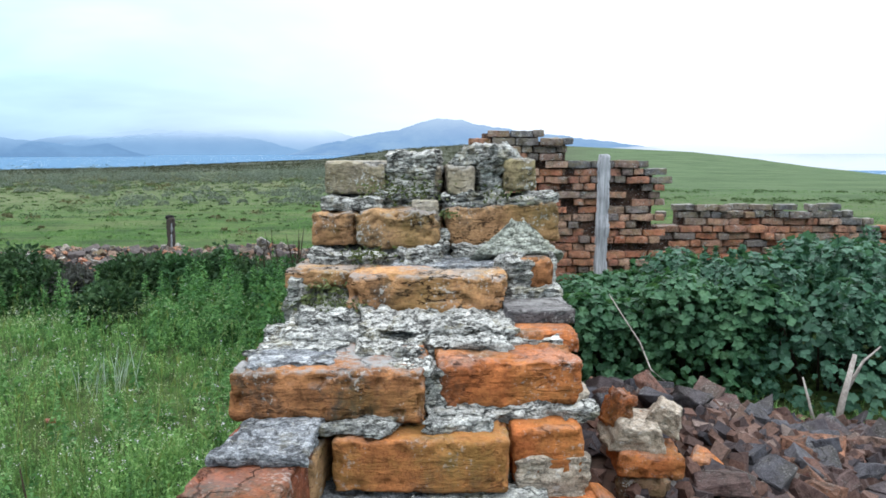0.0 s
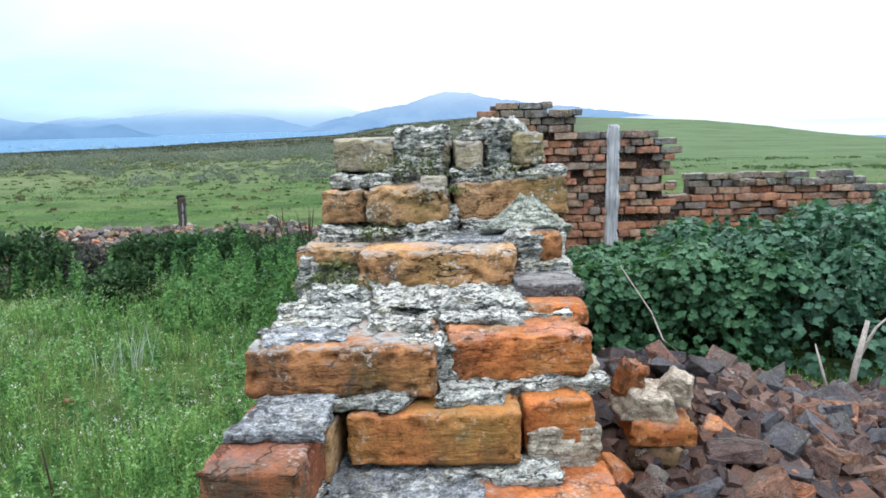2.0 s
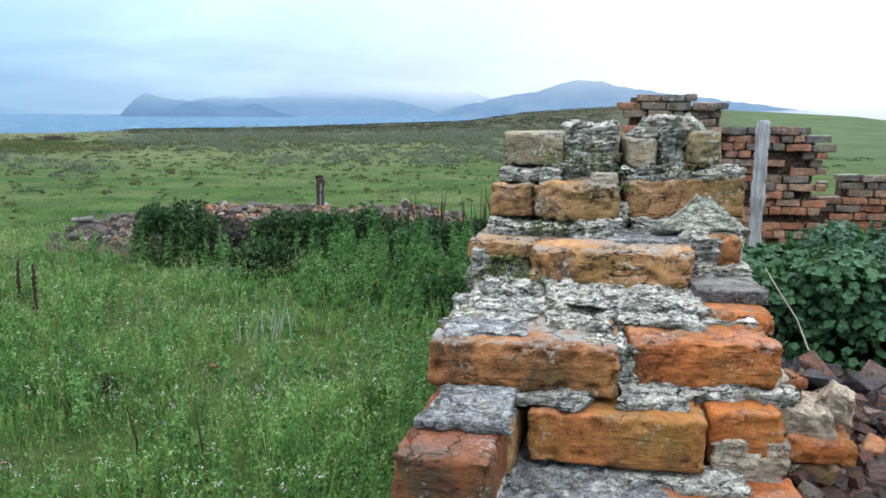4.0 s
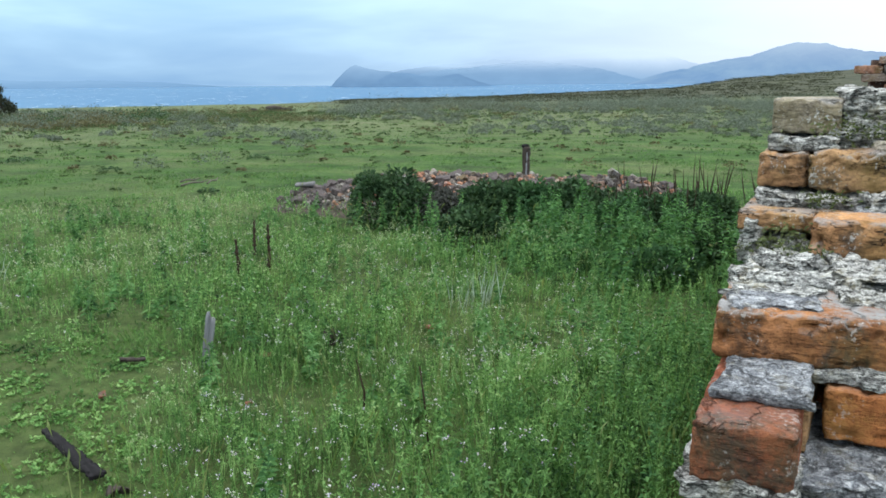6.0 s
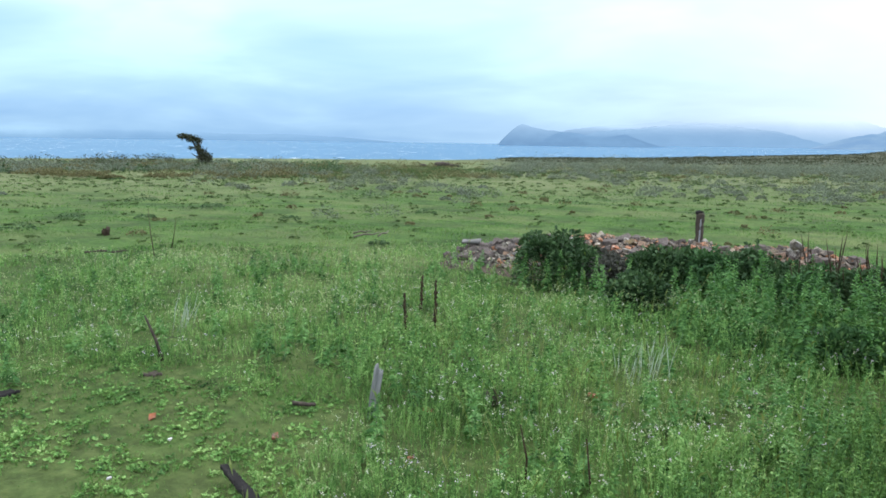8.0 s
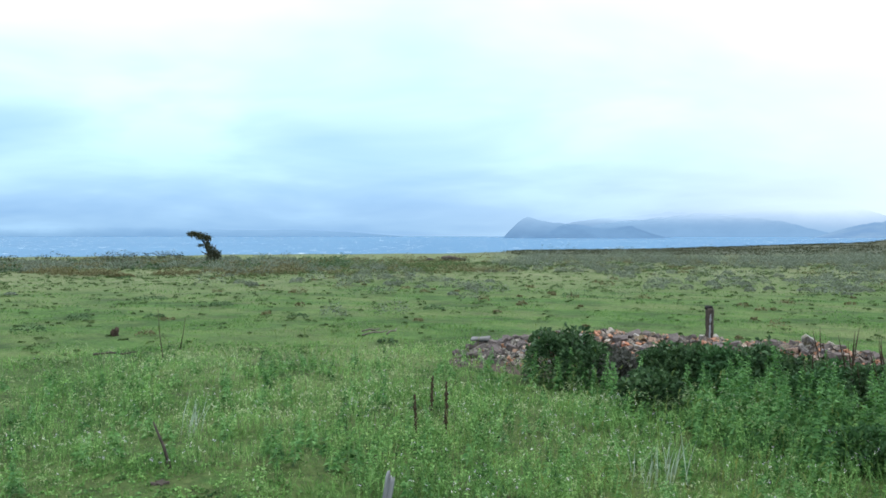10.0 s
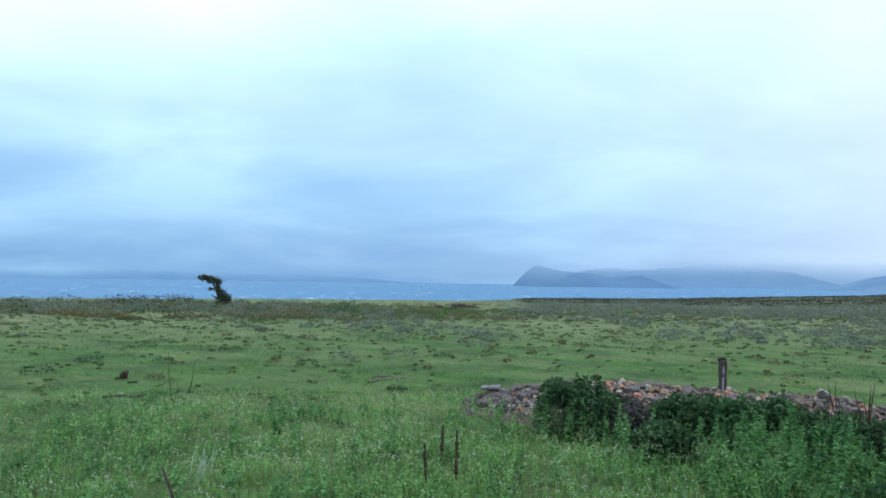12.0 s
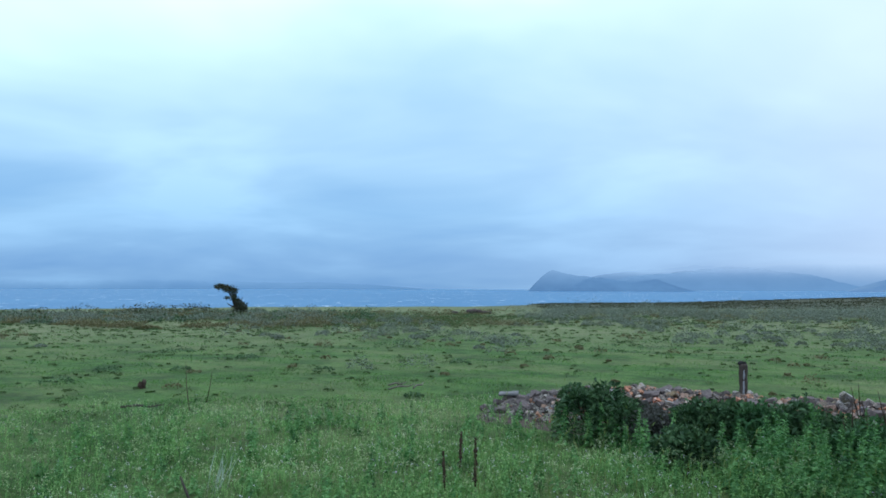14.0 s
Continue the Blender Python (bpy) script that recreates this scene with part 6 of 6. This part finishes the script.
def bush(name, x, y, rad, h, n, leaf, mat, label, seed, lobed=False, group="", wood=STALK):
    """A lumpy bush: stems from the ground and a crown of separate leaves with gaps."""
    nr = np.random.RandomState(seed)
    thing = new(name)
    thing.matrix_basis = pose(x, y, ground_z(x, y))
    lobes = [(nr.uniform(-0.6, 0.6) * rad, nr.uniform(-0.6, 0.6) * rad, nr.uniform(0.45, 0.85) * h, nr.uniform(0.28, 0.5) * rad) for _ in range(11)]
    ps, ns = [], []
    for i, (lx, ly, lz, lr) in enumerate(lobes):
        t = tube([(lx * 0.2, ly * 0.2, -0.02), (lx * 0.6, ly * 0.6, lz * 0.55), (lx, ly, lz)], [0.012, 0.009, 0.004], 5, i)
        part("stem", t, wood, thing)
        m = n // 11
        v = unit(nr.normal(size=(m, 3)))
        v[:, 2] = np.where(v[:, 2] < -0.3, -v[:, 2], v[:, 2])
        q = lr * nr.uniform(0.55, 1.08, m) ** 0.6
        p = np.array((lx, ly, lz)) + v * q[:, None] * (1, 1, 0.8 * h / max(rad, h))
        ps.append(p), ns.append(v)
    for _ in range(24):
        a, u = nr.uniform(0, 6.28), nr.uniform(0, 0.9) * rad
        m = n // 90
        f = np.linspace(0, 1, m)
        ps.append(np.stack([math.cos(a) * u + nr.normal(0, 0.02) * f, math.sin(a) * u + nr.normal(0, 0.02) * f, h * (0.95 - 0.4 * (u / rad) ** 2 - 0.25 + nr.uniform(0.1, 0.5) * f)], 1))
        ns.append(unit(nr.normal(size=(m, 3)) + (0, 0, 0.8)))
    # skirt down to the ground
    m = int(n * (0.3 if lobed else 0.5))
    a, u = nr.uniform(0, 2 * math.pi, m), nr.uniform(0.6, 1.0, m)
    f = nr.uniform(0.02, 0.75, m)
    w = rad * u * np.sqrt(np.clip(1.05 - f * f, 0.1, 1))
    ps.append(np.stack([np.cos(a) * w, np.sin(a) * w, f * h], 1))
    ns.append(unit(np.stack([np.cos(a), np.sin(a), nr.uniform(0, 0.6, m)], 1)))
    p, nn = np.concatenate(ps), np.concatenate(ns)
    keep = p[:, 2] > 0.01
    p, nn = p[keep], nn[keep]
    s = leaf * nr.uniform(0.6, 1.35, len(p))
    if lobed:
        v, fc = lobed_leaves(p, unit(nn + nr.normal(0, 0.5, p.shape) + (0, 0, 0.8)), s, nr)
    else:
        v, fc = leaf_quads(p, unit(nn + nr.normal(0, 0.5, p.shape) + (0, 0, 0.3)), s, s * 0.42, nr)
    part("crown", array_mesh("crown", v, fc, mat), None, thing)
    tagged(thing, label, "bush", group)
    return thing


BANK_BUSHES = ((-4.68, 8.5, 0.46, 0.62, 0), (-4.3, 8.45, 0.42, 0.50, 0), (-3.92, 8.5, 0.34, 0.44, 2), (-3.45, 8.65, 0.36, 0.54, 0), (-3.1, 8.7, 0.38, 0.56, 0), (-2.75, 8.5, 0.34, 0.62, 1),
               (-2.4, 8.6, 0.36, 0.66, 0), (-2.05, 8.55, 0.34, 0.56, 0), (-1.65, 8.6, 0.36, 0.5, 1), (-1.3, 8.4, 0.36, 0.52, 0), (-0.9, 8.2, 0.36, 0.56, 0), (-3.2, 7.5, 0.3, 0.44, 0), (-1.2, 6.75, 0.34, 0.3, 1), (-1.75, 7.9, 0.3, 0.5, 1), (-0.8, 7.3, 0.3, 0.42, 0))
for i, (x, y, r, h, k) in enumerate(BANK_BUSHES):
    bush("dark_bush", x, y, r, h * (0.97 if i < 2 else 0.88), 1900, 0.07, (DARKLEAF, MIDLEAF, DEADLEAF)[k], ("", "low green leafy bush among darker bushes", "half-dead grey twiggy bush among green ones")[k] if k else "low dark green bush growing against the rubble bank", 40 + i, group="bushes along the bank")
for i, (x, y, r, h) in enumerate(((1.2, 5.9, 0.55, 0.60), (1.75, 5.7, 0.65, 0.74), (2.6, 5.5, 0.8, 0.92), (3.5, 5.5, 0.9, 1.0), (4.5, 5.8, 0.95, 0.95), (2.3, 6.5, 0.8, 0.78), (3.4, 6.6, 0.9, 0.9), (1.5, 6.7, 0.6, 0.62), (0.75, 6.3, 0.4, 0.5))):
    bush("mallow_bush", x, y, r, h, 2700, 0.07, MALLOW_LIGHT if i in (0, 1, 7) else MALLOW, "fresh green bush with broad lobed leaves by the ruin" if i in (0, 1, 7) else "blue-green bush with broad lobed leaves by the ruin", 60 + i, True, "lobed bushes before the cross wall")


def tall_weed(x, y, h, seed, size=0.1):
    """An upright leafy plant with leaves in pairs up the stem."""
    nr = np.random.RandomState(seed)
    k = int(18 + h * 40)
    f = np.linspace(0.08, 1.0, k)
    bend = nr.normal(0, 0.05, 2)
    p = np.stack([bend[0] * f * f, bend[1] * f * f, f * h], 1)
    a = nr.uniform(0, 6.28) + np.arange(k) * 1.7
    p, a, f = np.repeat(p, 2, 0), np.concatenate([np.stack([a, a + math.pi], 1).ravel()]), np.repeat(f, 2)
    d = unit(np.stack([np.cos(a), np.sin(a), 0.25 + 0.8 * f ** 3], 1))
    s = size * (1.1 - 0.75 * f) * nr.uniform(0.7, 1.3, len(f))
    v, q = leaf_quads(p, d, s, s * 0.38, nr, 0.35)
    return v + (x, y, ground_z(x, y)), q


def nettles():
    nr = np.random.RandomState(31)
    chunks = []
    for i in range(370):
        x, y = nr.uniform(-3.0, -0.45), nr.normal(7.35, 0.42)
        tall = 0.30 + 0.26 * noise.noise(Vector((x * 1.4, y * 1.4, 2.0))) + 0.10 * (x + 3.0) / 2.5
        if y > 8.1 or x < -2.9 + 0.5 * abs(y - 7.6) or nr.uniform() < 0.25:
            continue
        chunks.append(tall_weed(x, y, max(0.16, tall) * nr.choice((0.5, 0.75, 0.95, 1.15, 1.6)), 500 + i, nr.uniform(0.07, 0.12)))
    for i in range(130):
        x, y = nr.normal(-0.8, 0.32), nr.uniform(1.4, 5.4)
        if x > -0.4:
            continue
        chunks.append(tall_weed(x, y, nr.uniform(0.2, 0.5), 1500 + i, 0.06))
    for i in range(26):
        x, y = nr.uniform(-4.9, -2.2), nr.normal(8.05, 0.14)
        chunks.append(tall_weed(x, y, nr.uniform(0.25, 0.5), 2500 + i, nr.uniform(0.06, 0.1)))
    for i in range(330):
        x, y = sector(nr, 1, 2.5, 11.0, 6, 66)
        if weed_height(x, y)[0] > 0.1 and clear_of_walls(x, y)[0]:
            chunks.append(tall_weed(x[0], y[0], nr.uniform(0.16, 0.34), 4000 + i, 0.075))
    stuff("nettles", chunks, NETTLE, "tall upright green nettles before the dark bushes", "nettles")
    tall = []
    for n, x0, x1, y0, y1 in ((230, -2.6, -0.45, 1.4, 4.8), (160, -4.5, -1.0, 4.0, 8.0), (160, -9, -4, 4.5, 10)):
        x, y = nr.uniform(x0, x1, n), nr.uniform(y0, y1, n)
        d = unit(np.stack([nr.normal(0.1, 0.2, n), nr.normal(0, 0.2, n), np.ones(n)], 1))
        hh = nr.uniform(0.28, 0.6, n)
        p = np.stack([x, y, zs(x, y)], 1)
        tall.append(leaf_quads(p, d, hh, 0.0045, nr, 0.04))
        tall.append(leaf_quads(p + d * hh[:, None] * 0.8, unit(d + nr.normal(0, 0.25, d.shape)), 0.09, 0.011, nr, 0.2))
    stuff("seeding_grass", tall, SEEDGRASS, "tall thin seeding grass stems above the weeds", "grass")
    pale = []
    for bx, by in ((-2.34, 5.2), (-2.2, 5.35), (-5.98, 4.18)):
        n = 16
        x, y = nr.normal(bx, 0.06, n), nr.normal(by, 0.06, n)
        d = unit(np.stack([nr.normal(0.12, 0.15, n), nr.normal(0, 0.15, n), np.ones(n)], 1))
        pale.append(leaf_quads(np.stack([x, y, zs(x, y)], 1), d, nr.uniform(0.28, 0.5, n), 0.0065, nr, 0.05))
    stuff("pale_grass", pale, plain_material("bleached_grass", (0.2, 0.27, 0.19), (0.36, 0.42, 0.35), 5.0), "wispy bleached grass stems among green weeds", "grass")


nettles()


# small moss and herbs in the wall's joints
def wall_herbs():
    nr = np.random.RandomState(17)
    c = []
    for bx, by, bz, s, n in ((-0.20, 1.27, 1.405, 0.03, 220), (-0.19, 1.29, 1.43, 0.025, 90), (-0.115, 1.515, 1.572, 0.03, 110), (-0.045, 1.515, 1.570, 0.03, 110), (-0.09, 1.52, 1.585, 0.03, 60), (0.10, 1.50, 1.565, 0.03, 90), (-0.15, 1.235, 1.41, 0.018, 90), (-0.13, 1.36, 1.475, 0.02, 120), (0.0, 1.47, 1.535, 0.012, 50)):
        p = np.stack([nr.normal(bx, s, n), nr.normal(by, s * 0.4, n), nr.normal(bz, s * 0.35, n)], 1)
        d = unit(np.stack([nr.normal(0, 0.6, n), nr.normal(-0.6, 0.4, n), nr.uniform(0, 1, n)], 1))
        c.append(leaf_quads(p, d, nr.uniform(0.006, 0.015, n), 0.0045, nr))
    stuff("wall_moss", c, JOINTHERB, "dry grey-green moss and tiny herbs in the wall joints", "moss")


wall_herbs()


def windswept_tree():
    tree = new("windswept_tree")
    x, y = -47.9, 37.4
    tree.matrix_basis = pose(x, y, ground_z(x, y) - 0.15, 0, 0, 37)
    trunk = part("trunk", tube([(0.35, 0, -0.1), (0.25, 0, 0.5), (0.1, 0.05, 1.05), (-0.15, 0, 1.7), (-0.45, 0, 2.25), (-0.95, 0, 2.5)], [0.16, 0.13, 0.1, 0.08, 0.06, 0.03], 8, 3, 0.3), DARKWOOD, tree, "dark bent trunk leaning with the wind")
    limbs = [[(0.1, 0.05, 1.05), (0.45, 0, 1.4), (0.62, 0, 1.75)], [(-0.15, 0, 1.7), (0.1, 0, 2.05), (0.05, 0, 2.35)], [(0.25, 0, 0.5), (0.7, 0, 0.8), (0.95, 0, 1.15)], [(0.1, 0.05, 1.0), (-0.3, 0, 1.15), (-0.5, 0, 1.3)]]
    for i, q in enumerate(limbs):
        part("branch", tube(q, [0.06, 0.04, 0.02], 6, i, 0.3), DARKWOOD, trunk)
    nr = np.random.RandomState(3)
    ps = []
    for cx, cz, rx, rz, n in ((-0.95, 2.5, 0.55, 0.2, 420), (-0.45, 2.35, 0.5, 0.26, 380), (0.02, 2.2, 0.36, 0.28, 220), (0.45, 0.8, 0.62, 0.48, 900), (0.3, 1.3, 0.4, 0.4, 300), (0.0, 1.75, 0.28, 0.34, 220), (0.7, 1.15, 0.35, 0.3, 200), (0.1, 0.35, 0.6, 0.3, 260), (-0.5, 1.7, 0.25, 0.12, 60), (0.2, 1.55, 0.2, 0.25, 70)):
        v = unit(nr.normal(size=(n, 3))) * nr.uniform(0.3, 1.0, (n, 1))
        ps.append(v * (rx, 0.35, rz) + (cx, 0, cz))
    p = np.concatenate(ps)
    v, f = leaf_quads(p, unit(nr.normal(size=p.shape) + (-0.8, 0, 0.2)), nr.uniform(0.09, 0.2, len(p)), 0.07, nr)
    part("crown", array_mesh("crown", v, f, HEATHER), None, tree, "sparse dark wind-combed foliage")
    tagged(tree, "small dark wind-bent tree on the shore edge", "tree")


windswept_tree()
for i, (x, y, s) in enumerate(((-45.0, 63.0, 0.9), (-43.8, 63.8, 0.6), (-46.2, 62.4, 0.5))):
    ob = part("shore_rock", rough_block(s * 1.6, s, s * 0.7, 700 + i, 0.15, 0.15, 0.08, 2.5), DARKWOOD, None, "", pose(x, y, ground_z(x, y) + s * 0.5, 0, 0, i * 40))
    tagged(ob, "dark rock on the edge of the shore", "rock", "shore rocks")
